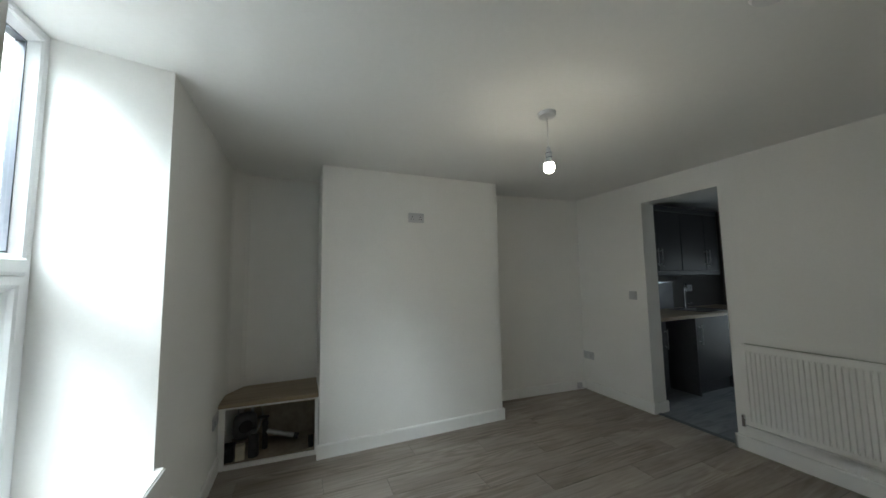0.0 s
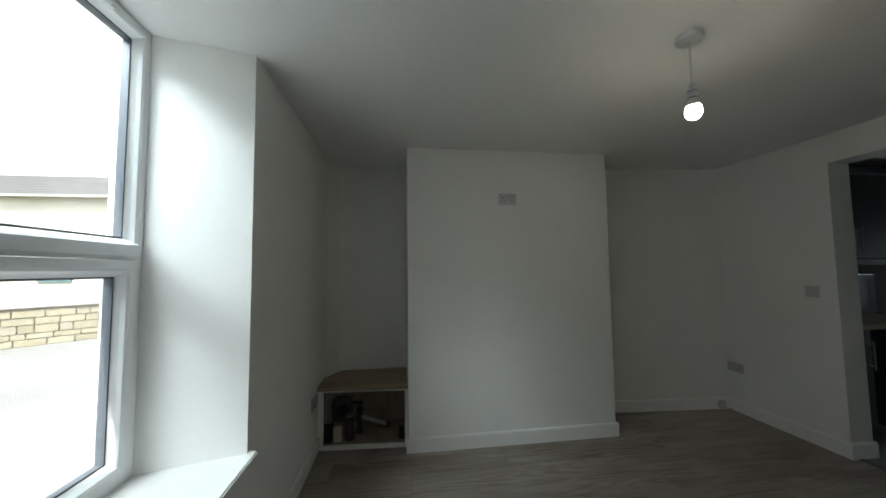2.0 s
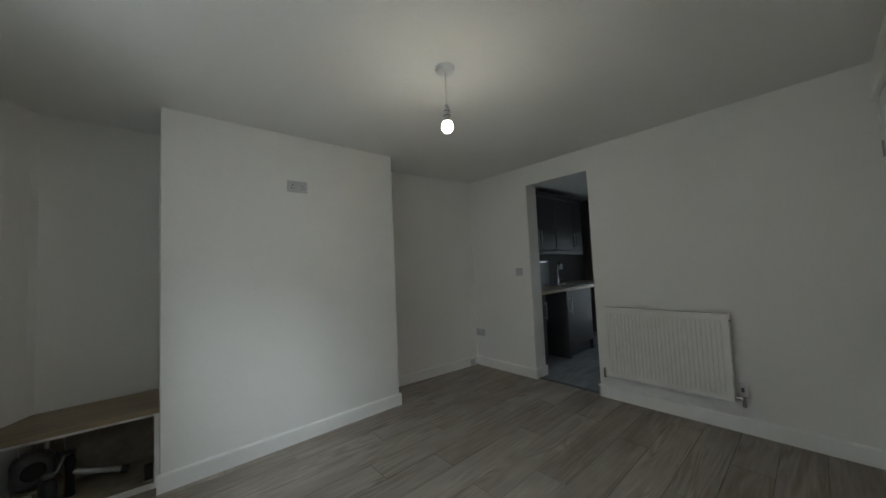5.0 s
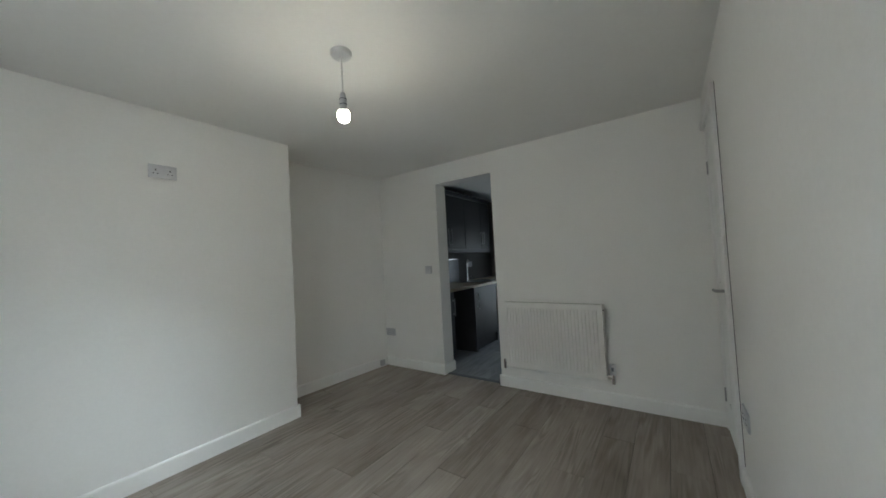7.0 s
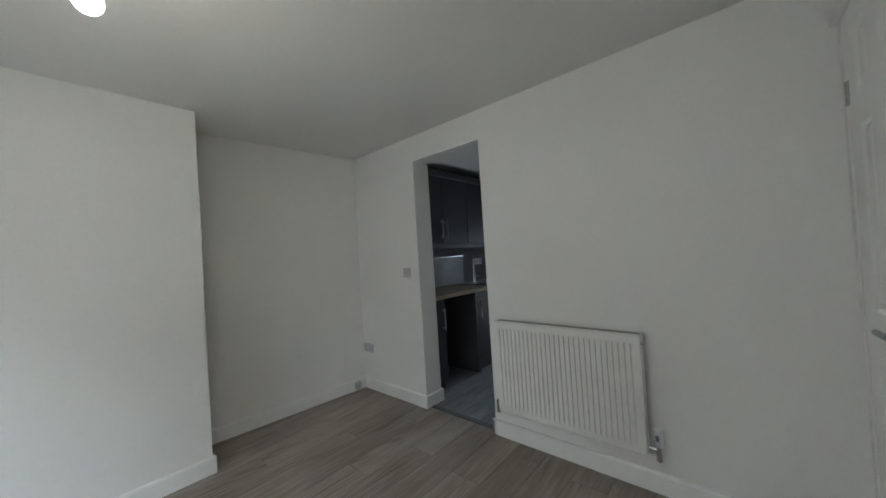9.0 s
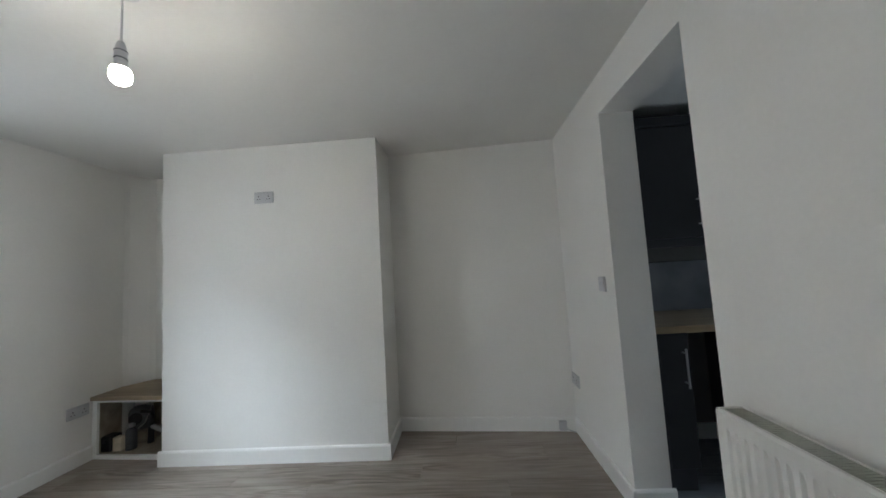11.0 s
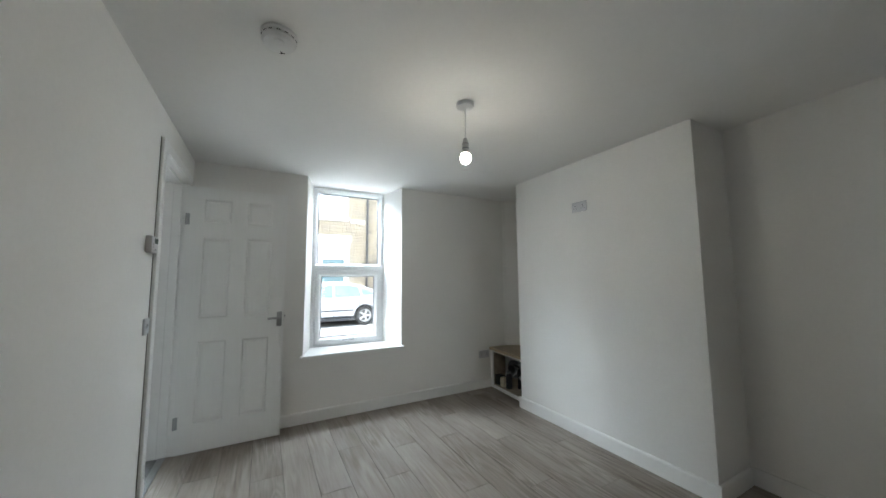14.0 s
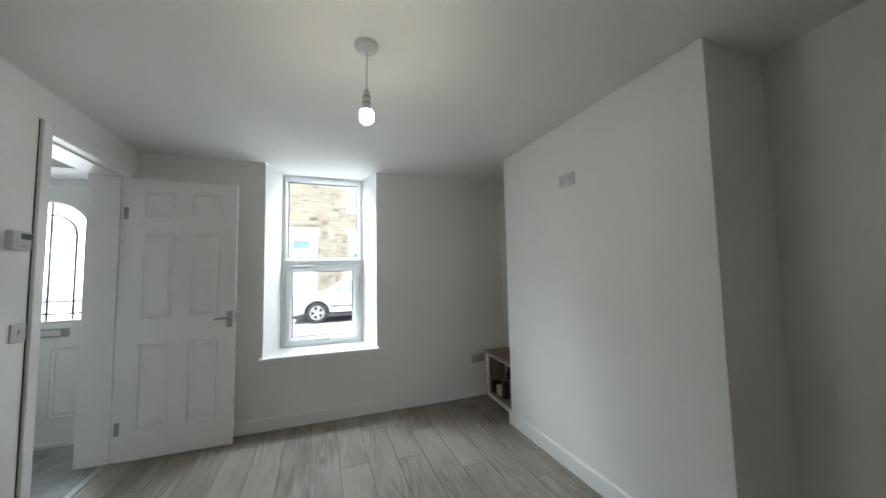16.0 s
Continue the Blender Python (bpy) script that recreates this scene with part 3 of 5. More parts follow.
def six_panel_door(name, m, width, height, label, handle_x, way, sides, hinge_x):
    """The leaf hangs along local x from its hinge at 0; its middle plane is local y = 0."""
    d = thing(name, m, label, "door", kind=S)
    th = 0.036
    st, mul = 0.112, 0.105
    xs = [(st, width / 2 - mul / 2), (width / 2 + mul / 2, width - st)]
    zs = [(0.205, 0.82), (0.995, 1.64), (1.755, height - 0.095)]
    rows = [(0, st, -th / 2, th / 2, 0, height), (width - st, width, -th / 2, th / 2, 0, height),
            (width / 2 - mul / 2, width / 2 + mul / 2, -th / 2, th / 2, 0, height)]
    rails = [(0, zs[0][0]), (zs[0][1], zs[1][0]), (zs[1][1], zs[2][0]), (zs[2][1], height)]
    for a, b in xs:
        for r0, r1 in rails:
            rows.append((a, b, -th / 2, th / 2, r0, r1))
    part("leaf_frame", boxes(*rows), DOOR, d)
    for a, b in xs:
        for z0, z1 in zs:
            part("door_panel", panel_piece(a, b, z0, z1, th), DOOR, d)
            part("panel_moulding", moulding(a, b, z0, z1, th), DOOR, d)
    for out in sides:
        lever(d, handle_x, 0.975, out * th / 2, way, out, (0.040, 0.122))
    for z in (0.23, 1.78):
        bm = bmesh.new()
        tube(bm, (hinge_x, sides[0] * (th / 2 + 0.002), z - 0.045), (hinge_x, sides[0] * (th / 2 + 0.002), z + 0.045), 0.006, 10)
        box(bm, hinge_x - 0.001, hinge_x + 0.022, sides[0] * th / 2 - 0.001, sides[0] * th / 2 + 0.001, z - 0.045, z + 0.045)
        part("hinge", bm, STEEL, d)
    latch = boxes((width - 0.0005, width + 0.0015, -0.011, 0.011, 0.93, 1.03))
    lt = part("latch", latch, STEEL, d)
    bm = bmesh.new()
    tube(bm, (width, 0, 0.985), (width + 0.012, 0, 0.985), 0.008, 10)
    part("latch_bolt", bm, STEEL, lt)
    return d


def architrave(x0, x1, h, y, w=0.062, t=0.018, right=True):
    """Moulded trim round a doorway in the south wall, on its room face at y."""
    tr = thing("door_trim", pose(0, y, 0), "white moulded architrave round the doorway", "architrave", kind=S)

    def leg(a, b):
        bm = bmesh.new()
        box(bm, a, b, 0.0, t, 0, h + w, bevel=0.004, segments=2)
        return bm
    part("trim_leg", leg(x1, x1 + w), GLOSS, tr)
    if right:
        part("trim_leg", leg(x0 - w, x0), GLOSS, tr)
    bm = bmesh.new()
    box(bm, x0, x1, 0.0, t, h, h + w, bevel=0.004, segments=2)
    part("trim_head", bm, GLOSS, tr)
    # flat dark strip draws the shadow of the unfilled joint
    part("unfilled_joint_shadow", boxes((x1 + w, x1 + w + 0.005, 0.0, 0.002, 0.11, h + w)), SUBFLOOR, tr, "dark strip for the shadow in the unfilled joint beside the trim")
    return tr


# hall doorway: lining, stop, trim; the door stands open by the front wall
ln = thing("door_lining", pose(0, 0, 0), "white painted door lining with a stop", "door lining", kind=S)
for x0, x1, y0, z0, z1, nm in ((DX0 - 0.03, DX0, YS - ST, 0, DH, "jamb"), (DX1, DX1 + 0.03, YS - ST, 0, DH, "jamb"), (DX0 - 0.03, DX1 + 0.03, YS - ST, DH, DH + 0.03, "head")):
    part(nm, boxes((x0, x1, y0, YS, z0, z1)), GLOSS, ln)
for x0, x1, z0, z1 in ((DX0, DX0 + 0.012, 0, DH), (DX1 - 0.012, DX1, 0, DH), (DX0 + 0.012, DX1 - 0.012, DH - 0.012, DH)):
    part("stop", boxes((x0, x1, YS - 0.10, YS - 0.045, z0, z1), bevel=0.002), GLOSS, ln)
tr = architrave(DX0, DX1, DH, YS, right=False)
six_panel_door("door_1", pose(-2.237, YS - 0.005, 0.01, 0, 0, 89.7), 0.718, 2.045, "white six-panel moulded door standing open by the front wall", 0.682, -1, (-1, 1), 0.0)

# cupboard door, shut
ln = thing("door_lining", pose(0, 0, 0), "white painted lining of the cupboard doorway", "door lining", kind=S)
for x0, x1, z0, z1, nm in ((CDX0, CDX0 + 0.02, 0, DH, "jamb"), (CDX1 - 0.02, CDX1, 0, DH, "jamb"), (CDX0, CDX1, DH, DH + 0.03, "head")):
    part(nm, boxes((x0, x1, YS - 0.10, YS, z0, z1)), GLOSS, ln)
tr = thing("door_trim", pose(0, YS, 0), "white architrave round the cupboard doorway, dark gap beside it", "architrave", kind=S)
bm = bmesh.new()
box(bm, CDX0 - 0.062, CDX0 + 0.004, 0.0, 0.02, 0, DH + 0.055, bevel=0.004, segments=2)
part("trim_leg", bm, GLOSS, tr)
# the open joint's shadow, as a thin dark strip on the wall
part("unfilled_joint_shadow", boxes((CDX0 - 0.068, CDX0 - 0.062, 0.0, 0.002, 0.11, DH + 0.05)), SUBFLOOR, tr, "dark strip for the shadow in the unfilled joint beside the trim")
bm = bmesh.new()
box(bm, CDX0 + 0.004, CDX1 + 0.028, 0.0, 0.02, DH - 0.004, DH + 0.055, bevel=0.004, segments=2)
part("trim_head", bm, GLOSS, tr)
six_panel_door("door_2", pose(CDX1 - 0.022, YS - 0.022, 0.01, 0, 0, 180.0), CDX1 - CDX0 - 0.046, 2.07, "white six-panel cupboard door, shut", 0.44, -1, (-1, 1), 0.0)


def front_door():
    """A composite front door with an arched leaded light, a letter plate and two sunk panels."""
    d = thing("door_3", pose(-2.78, FD1 - 0.05, 0.0), "white panelled front door with an arched leaded glass light", "door", kind=S)
    w, h = FD1 - FD0 - 0.10, FDH - 0.05
    r, yc, z0 = 0.27, -0.40, 0.97
    zc = 1.95 - r
    fr = boxes((-0.04, 0.03, 0.0, 0.05, 0, h + 0.05), (-0.04, 0.03, -w - 0.05, -w, 0, h + 0.05), (-0.04, 0.03, -w, 0.0, h, h + 0.05), (-0.06, 0.05, -w, 0, -0.02, 0.02))
    part("door_frame", fr, UPVC, d)
    arch = [(yc + r * math.cos(a), zc + r * math.sin(a)) for a in np.linspace(0, math.pi, 19)]
    outline = [(yc + r, z0)] + arch + [(yc - r, z0)]
    bm = bmesh.new()
    x = 0.012
    # leaf front face with the arched hole: strips between the outline and the leaf's edge
    for xx in (x, -0.03):
        left = [p for p in outline if p[0] >= yc - 1e-6]
        right = [p for p in reversed(outline) if p[0] <= yc + 1e-6]
        for pts, edge in ((left, 0.0), (right, -w)):
            for (ya, za), (yb, zb) in zip(pts, pts[1:]):
                if abs(za - zb) < 1e-6:
                    continue
                bm.faces.new([bm.verts.new(p) for p in ((xx, ya, za), (xx, edge, za), (xx, edge, zb), (xx, yb, zb))])
        bm.faces.new([bm.verts.new(p) for p in ((xx, 0, 0.02), (xx, -w, 0.02), (xx, -w, z0), (xx, 0, z0))])
        bm.faces.new([bm.verts.new(p) for p in ((xx, 0, zc + r), (xx, -w, zc + r), (xx, -w, h), (xx, 0, h))])
    for (ya, za), (yb, zb) in zip(outline, outline[1:] + outline[:1]):
        bm.faces.new([bm.verts.new(p) for p in ((-0.03, ya, za), (x, ya, za), (x, yb, zb), (-0.03, yb, zb))])
    part("leaf", bm, DOOR, d)
    bm = bmesh.new()
    ring = outline + [outline[0]]
    sweep(bm, [(x + 0.004, a, b) for a, b in ring], 0.013, 8)
    part("light_moulding", bm, DOOR, d)
    bm = bmesh.new()
    prism(bm, outline, -0.012, -0.004, "x")
    p = part("pane", bm, FROST, d, "frosted arched glass")
    p.visible_shadow = False
    for k, rr in enumerate((0.16,)):
        bm = bmesh.new()
        sweep(bm, [(0.0, yc + rr, z0)] + [(0.0, yc + rr * math.cos(a), zc + rr * math.sin(a)) for a in np.linspace(0, math.pi, 17)] + [(0.0, yc - rr, z0)], 0.009, 6)
        part("lead_came", bm, LEAD, d)
    for z in (1.03, 1.13):
        bm = bmesh.new()
        tube(bm, (0.0, yc - r, z), (0.0, yc + r, z), 0.009, 6)
        part("lead_came", bm, LEAD, d)
    bm = bmesh.new()
    tube(bm, (0.0, yc, z0), (0.0, yc, zc + r), 0.009, 6)
    part("lead_came", bm, LEAD, d)
    lp = part("letter_plate", boxes((x, x + 0.014, yc - 0.13, yc + 0.155, 0.845, 0.915), bevel=0.004), STEEL, d, "steel letter plate")
    part("letter_flap", boxes((x + 0.012, x + 0.02, yc - 0.11, yc + 0.11, 0.858, 0.902), bevel=0.003), CHROME, lp)
    for a, b in ((yc + 0.045, yc + 0.265), (yc - 0.265, yc - 0.045)):
        bm = bmesh.new()
        prev = None
        for ins, dep in ((0, x + 0.0005), (0.012, x + 0.010), (0.03, x + 0.003), (0.045, x + 0.011)):
            vs = [bm.verts.new((dep, yy, zz)) for yy, zz in ((a + ins, 0.2 + ins), (b - ins, 0.2 + ins), (b - ins, 0.77 - ins), (a + ins, 0.77 - ins))]
            if prev:
                for i in range(4):
                    j = (i + 1) % 4
                    bm.faces.new((prev[i], prev[j], vs[j], vs[i]))
            prev = vs
        bm.faces.new(prev)
        part("door_panel", bm, DOOR, d)
    bm = bmesh.new()
    tube(bm, (x, -0.055, 1.04), (x + 0.05, -0.055, 1.04), 0.009)
    tube(bm, (x + 0.045, -0.05, 1.04), (x + 0.045, -0.17, 1.04), 0.009)
    box(bm, x, x + 0.008, -0.07, -0.04, 0.95, 1.13, bevel=0.003)
    part("door_handle", bm, STEEL, d, "steel lever handle", smooth=True)
    return d


front_door()


# ---- fixtures on walls and ceiling ----
def double_socket(m, label):
    s = thing("double_socket", m, label, "socket")
    bm = bmesh.new()
    box(bm, -0.073, 0.073, 0, 0.011, -0.043, 0.043, bevel=0.004, segments=2)
    part("face_plate", bm, PLASTIC, s, smooth=True)
    for sx in (-0.037, 0.037):
        part("pin_holes", boxes((sx - 0.0035, sx + 0.0035, 0.0105, 0.0118, 0.004, 0.013), (sx - 0.014, sx - 0.0065, 0.0105, 0.0118, -0.016, -0.011), (sx + 0.0065, sx + 0.014, 0.0105, 0.0118, -0.016, -0.011)), PLASTIC_DARK, s)
        bm = bmesh.new()
        c = 0.012 if sx < 0 else -0.012
        box(bm, sx + c - 0.008, sx + c + 0.008, 0.0105, 0.0145, 0.020, 0.034, bevel=0.002)
        part("rocker", bm, PLASTIC, s)
    return s


def light_switch(m, label):
    s = thing("light_switch", m, label, "switch")
    bm = bmesh.new()
    box(bm, -0.043, 0.043, 0, 0.010, -0.043, 0.043, bevel=0.004, segments=2)
    part("face_plate", bm, PLASTIC, s, smooth=True)
    bm = bmesh.new()
    prism(bm, [(0.0095, -0.013), (0.012, -0.013), (0.0165, 0.013), (0.0095, 0.013)], -0.008, 0.008, "x")
    part("rocker", bm, PLASTIC, s)
    for sx in (-0.03, 0.03):
        bm = bmesh.new()
        tube(bm, (sx, 0.009, 0), (sx, 0.0108, 0), 0.003, 8)
        part("screw", bm, STEEL, s)
    return s


double_socket(pose(-0.892, CY, 1.909, 0, 0, 180), "white double socket high on the chimney breast")
double_socket(pose(XE, 0.245, 0.405, 0, 0, 90), "white double socket near the alcove corner")
double_socket(pose(XW, 0.037, 0.393, 0, 0, -90), "white double socket beside the alcove cupboard")
double_socket(pose(0.47, YS, 0.43, 0, 0, 0), "white double socket beside the cupboard door")
light_switch(pose(XE, -0.383, 1.148, 0, 0, 90), "white light switch beside the kitchen doorway")
light_switch(pose(-1.338, YS, 1.063, 0, 0, 0), "white light switch beside the hall doorway")


def thermostat(m):
    s = thing("thermostat", m, "white wall thermostat with a grey display", "thermostat")
    bm = bmesh.new()
    box(bm, -0.055, 0.055, 0, 0.030, -0.045, 0.045, bevel=0.006, segments=2)
    part("case", bm, PLASTIC, s, smooth=True)
    part("display", boxes((-0.046, 0.012, 0.0295, 0.0312, 0.006, 0.034)), LCD, s)
    for z in (-0.004, -0.020):
        bm = bmesh.new()
        box(bm, 0.022, 0.036, 0.029, 0.033, z, z + 0.011, bevel=0.002)
        part("button", bm, PLASTIC, s)
    part("label_bar", boxes((-0.02, 0.005, 0.0295, 0.0305, -0.03, -0.026)), PLASTIC_DARK, s)
    return s


thermostat(pose(-1.295, YS, 1.498))


def smoke_alarm(m):
    s = thing("smoke_alarm", m, "round white smoke alarm on the ceiling", "smoke alarm")
    bm = bmesh.new()
    lathe(bm, [(0.070, 0.0), (0.070, -0.010), (0.066, -0.014)], 32)
    part("base", bm, CEIL_PLASTIC, s, smooth=True)
    bm = bmesh.new()
    lathe(bm, [(0.058, -0.014), (0.064, -0.017), (0.066, -0.030), (0.058, -0.041), (0.040, -0.045), (0.010, -0.046)], 32)
    part("cover", bm, CEIL_PLASTIC, s, smooth=True)
    bm = bmesh.new()
    lathe(bm, [(0.020, -0.044), (0.020, -0.049), (0.016, -0.051)], 20)
    bmesh.ops.translate(bm, verts=bm.verts, vec=(0.022, 0.012, 0))
    part("test_button", bm, CEIL_PLASTIC, s, smooth=True)
    part("vent_slot", boxes((-0.045, -0.033, -0.012, -0.008, -0.0465, -0.043), (-0.05, -0.046, -0.02, 0.0, -0.045, -0.036)), PLASTIC_DARK, s)
    for k in range(14):
        a = 2 * math.pi * k / 14
        bm = boxes((0.0640, 0.0662, -0.007, 0.007, -0.0205, -0.0185))
        bmesh.ops.rotate(bm, verts=bm.verts, matrix=Matrix.Rotation(a, 3, "Z"))
        part("vent_slot", bm, PLASTIC_DARK, s)
    return s


smoke_alarm(pose(-0.451, -2.319, H, 0, 0, -30))


def pendant(m, drop):
    p = thing("pendant_light", m, "white ceiling pendant with a bare lit bulb", "ceiling light")
    bm = bmesh.new()
    lathe(bm, [(0.051, 0.0), (0.051, -0.012), (0.047, -0.022), (0.030, -0.027), (0.012, -0.029)], 28)
    part("ceiling_rose", bm, CEIL_PLASTIC, p, smooth=True)
    bm = bmesh.new()
    sweep(bm, [(0, 0, -0.026), (0.001, 0.001, -0.08), (0, 0, -(drop - 0.135))], 0.0035, 8)
    part("flex", bm, CEIL_PLASTIC, p, smooth=True)
    zt = -(drop - 0.140)
    bm = bmesh.new()
    lathe(bm, [(0.008, zt), (0.012, zt - 0.008), (0.016, zt - 0.03), (0.0165, zt - 0.033), (0.0175, zt - 0.034), (0.0175, zt - 0.060)], 20)
    part("lamp_holder", bm, PLASTIC, p, smooth=True)
    bm = bmesh.new()
    lathe(bm, [(0.0182, zt - 0.033), (0.0182, zt - 0.036)], 20)
    part("holder_ring", bm, GASKET, p)
    bm = bmesh.new()
    lathe(bm, [(0.0182, zt - 0.059), (0.0182, zt - 0.062)], 20)
    part("holder_ring", bm, GASKET, p)
    bm = bmesh.new()
    lathe(bm, [(0.016, zt - 0.060), (0.0175, zt - 0.075), (0.0262, zt - 0.097)], 20)
    part("bulb_neck", bm, PLASTIC, p, smooth=True)
    bm = bmesh.new()
    prof = [(0.0262, zt - 0.097), (0.0288, zt - 0.107)] + [(0.0295 * math.cos(a), zt - 0.122 + 0.0295 * math.sin(a)) for a in np.linspace(0.3, -1.45, 10)]
    lathe(bm, prof, 24)
    part("bulb", bm, BULB, p, "lit warm-white bulb", smooth=True)
    return p


pendant(pose(-0.549, -1.354, H), 0.345)


def radiator(m, width, z0, z1):
    """A convector panel radiator; local x along the wall, y out of it."""
    r = thing("radiator", m, "white convector panel radiator below a plain wall", "radiator")
    n = 28
    pitch = (width - 0.05) / n
    prof = [(0.0, 0.0), (0.006, 0.012), (0.025, 0.012)]
    bm = bmesh.new()
    front, top_in, bot_in = 0.100, 0.045, 0.045
    # pressed front sheet: flutes between a flat head and foot
    xs, ds = [0.0, 0.018], [0.0, 0.0]
    for k in range(n):
        a = 0.025 + k * pitch
        for u, d in ((0.22, 0.0), (0.34, 0.011), (0.58, 0.011), (0.70, 0.0)):
            xs.append(a + u * pitch)
            ds.append(d)
    xs += [width - 0.018, width]
    ds += [0.0, 0.0]
    levels = [(z0 + 0.008, 0.0, 0.006), (z0 + 0.014, 0.0, 0.0), (z0 + bot_in, 0.0, 0.0), (z0 + bot_in + 0.022, 1.0, 0.0), (z1 - top_in - 0.022, 1.0, 0.0), (z1 - top_in, 0.0, 0.0), (z1 - 0.008, 0.0, 0.0), (z1 - 0.001, 0.0, 0.006)]
    grid = [[bm.verts.new((x, front - d * f - back, z)) for x, d in zip(xs, ds)] for z, f, back in levels]
    for a, b in zip(grid, grid[1:]):
        for i in range(len(xs) - 1):
            bm.faces.new((a[i], a[i + 1], b[i + 1], b[i]))
    part("front_panel", bm, RAD, r, "fluted white enamelled panel", smooth=True)
    part("back_panel", boxes((0.004, width - 0.004, 0.024, 0.036, z0 + 0.01, z1 - 0.012), (0.004, width - 0.004, 0.084, 0.087, z0 + 0.012, z1 - 0.014)), RAD, r)
    for x in (0.0, width - 0.004):
        bm = bmesh.new()
        box(bm, x, x + 0.004, 0.024, front - 0.002, z0 + 0.012, z1, bevel=0.0015)
        part("side_panel", bm, RAD, r)
    g = part("top_grille", boxes((0.004, width - 0.004, 0.026, 0.029, z1 - 0.004, z1), (0.004, width - 0.004, front - 0.014, front - 0.011, z1 - 0.004, z1)), RAD, r)
    part("grille_bed", boxes((0.004, width - 0.004, 0.029, front - 0.014, z1 - 0.012, z1 - 0.009)), GRILLE, r)
    for k in range(90):
        x = 0.012 + k * (width - 0.024) / 89
        part("grille_slat", boxes((x - 0.0033, x + 0.0033, 0.029, front - 0.014, z1 - 0.009, z1 - 0.003)), GRILLE, g)
    for x in (0.15, width - 0.15):
        part("bracket", boxes((x - 0.02, x + 0.02, 0.0, 0.026, z0 + 0.08, z1 - 0.08)), RAD, r)
    # valves: head on the far end, lockshield by the doorway
    bm = bmesh.new()
    x = -0.045
    tube(bm, (0.01, 0.06, z0 + 0.035), (x, 0.06, z0 + 0.035), 0.011)
    tube(bm, (x, 0.06, z0 - 0.02), (x, 0.06, z0 + 0.055), 0.014)
    tube(bm, (x, 0.06, z0 - 0.015), (x, 0.016, z0 - 0.015), 0.010)
    v = part("valve", bm, CHROME, r, "chrome radiator valve", smooth=True)
    bm = bmesh.new()
    lathe(bm, [(0.020, z0 + 0.055), (0.022, z0 + 0.065), (0.022, z0 + 0.125), (0.018, z0 + 0.135), (0.010, z0 + 0.137)], 18, Matrix.Translation((x, 0.06, 0)))
    part("valve_head", bm, PLASTIC, v, "white thermostatic head", smooth=True)
    part("scale_mark", boxes((x - 0.008, x + 0.008, 0.0815, 0.0828, z0 + 0.085, z0 + 0.115)), GASKET, v)
    bm = bmesh.new()
    x = width + 0.03
    tube(bm, (width - 0.01, 0.06, z0 + 0.035), (x, 0.06, z0 + 0.035), 0.011)
    tube(bm, (x, 0.06, z0 - 0.02), (x, 0.06, z0 + 0.065), 0.012)
    tube(bm, (x, 0.06, z0 - 0.015), (x, 0.016, z0 - 0.015), 0.010)
    part("lockshield", bm, CHROME, r, "chrome lockshield valve", smooth=True)
    bm = bmesh.new()
    tube(bm, (0.004, 0.075, z1 - 0.045), (-0.012, 0.075, z1 - 0.045), 0.009)
    part("bleed_valve", bm, CHROME, r)
    bm = bmesh.new()
    tube(bm, (-0.045, 0.02, z0 - 0.015), (width + 0.03, 0.02, z0 - 0.03), 0.0075)
    part("pipe", bm, GLOSS, r, "white painted pipe along the skirting")
    return r


radiator(pose(XE, -2.164, 0, 0, 0, 90), 0.850, 0.217, 0.826)

bm = bmesh.new()
box(bm, 1.225, 1.280, YN - 0.040, YN - 0.008, 0.02, 0.085, bevel=0.004, segments=2)
solid("phone_socket", bm, PLASTIC, "small white cable box on the skirting board", "cable box", smooth=True)
bm = bmesh.new()
sweep(bm, [(1.28, YN - 0.025, 0.03), (1.31, YN - 0.03, 0.015), (1.34, YN - 0.05, 0.012)], 0.004, 8)
solid("cable", bm, PLASTIC, "short white cable beside the cable box", "cable", smooth=True)


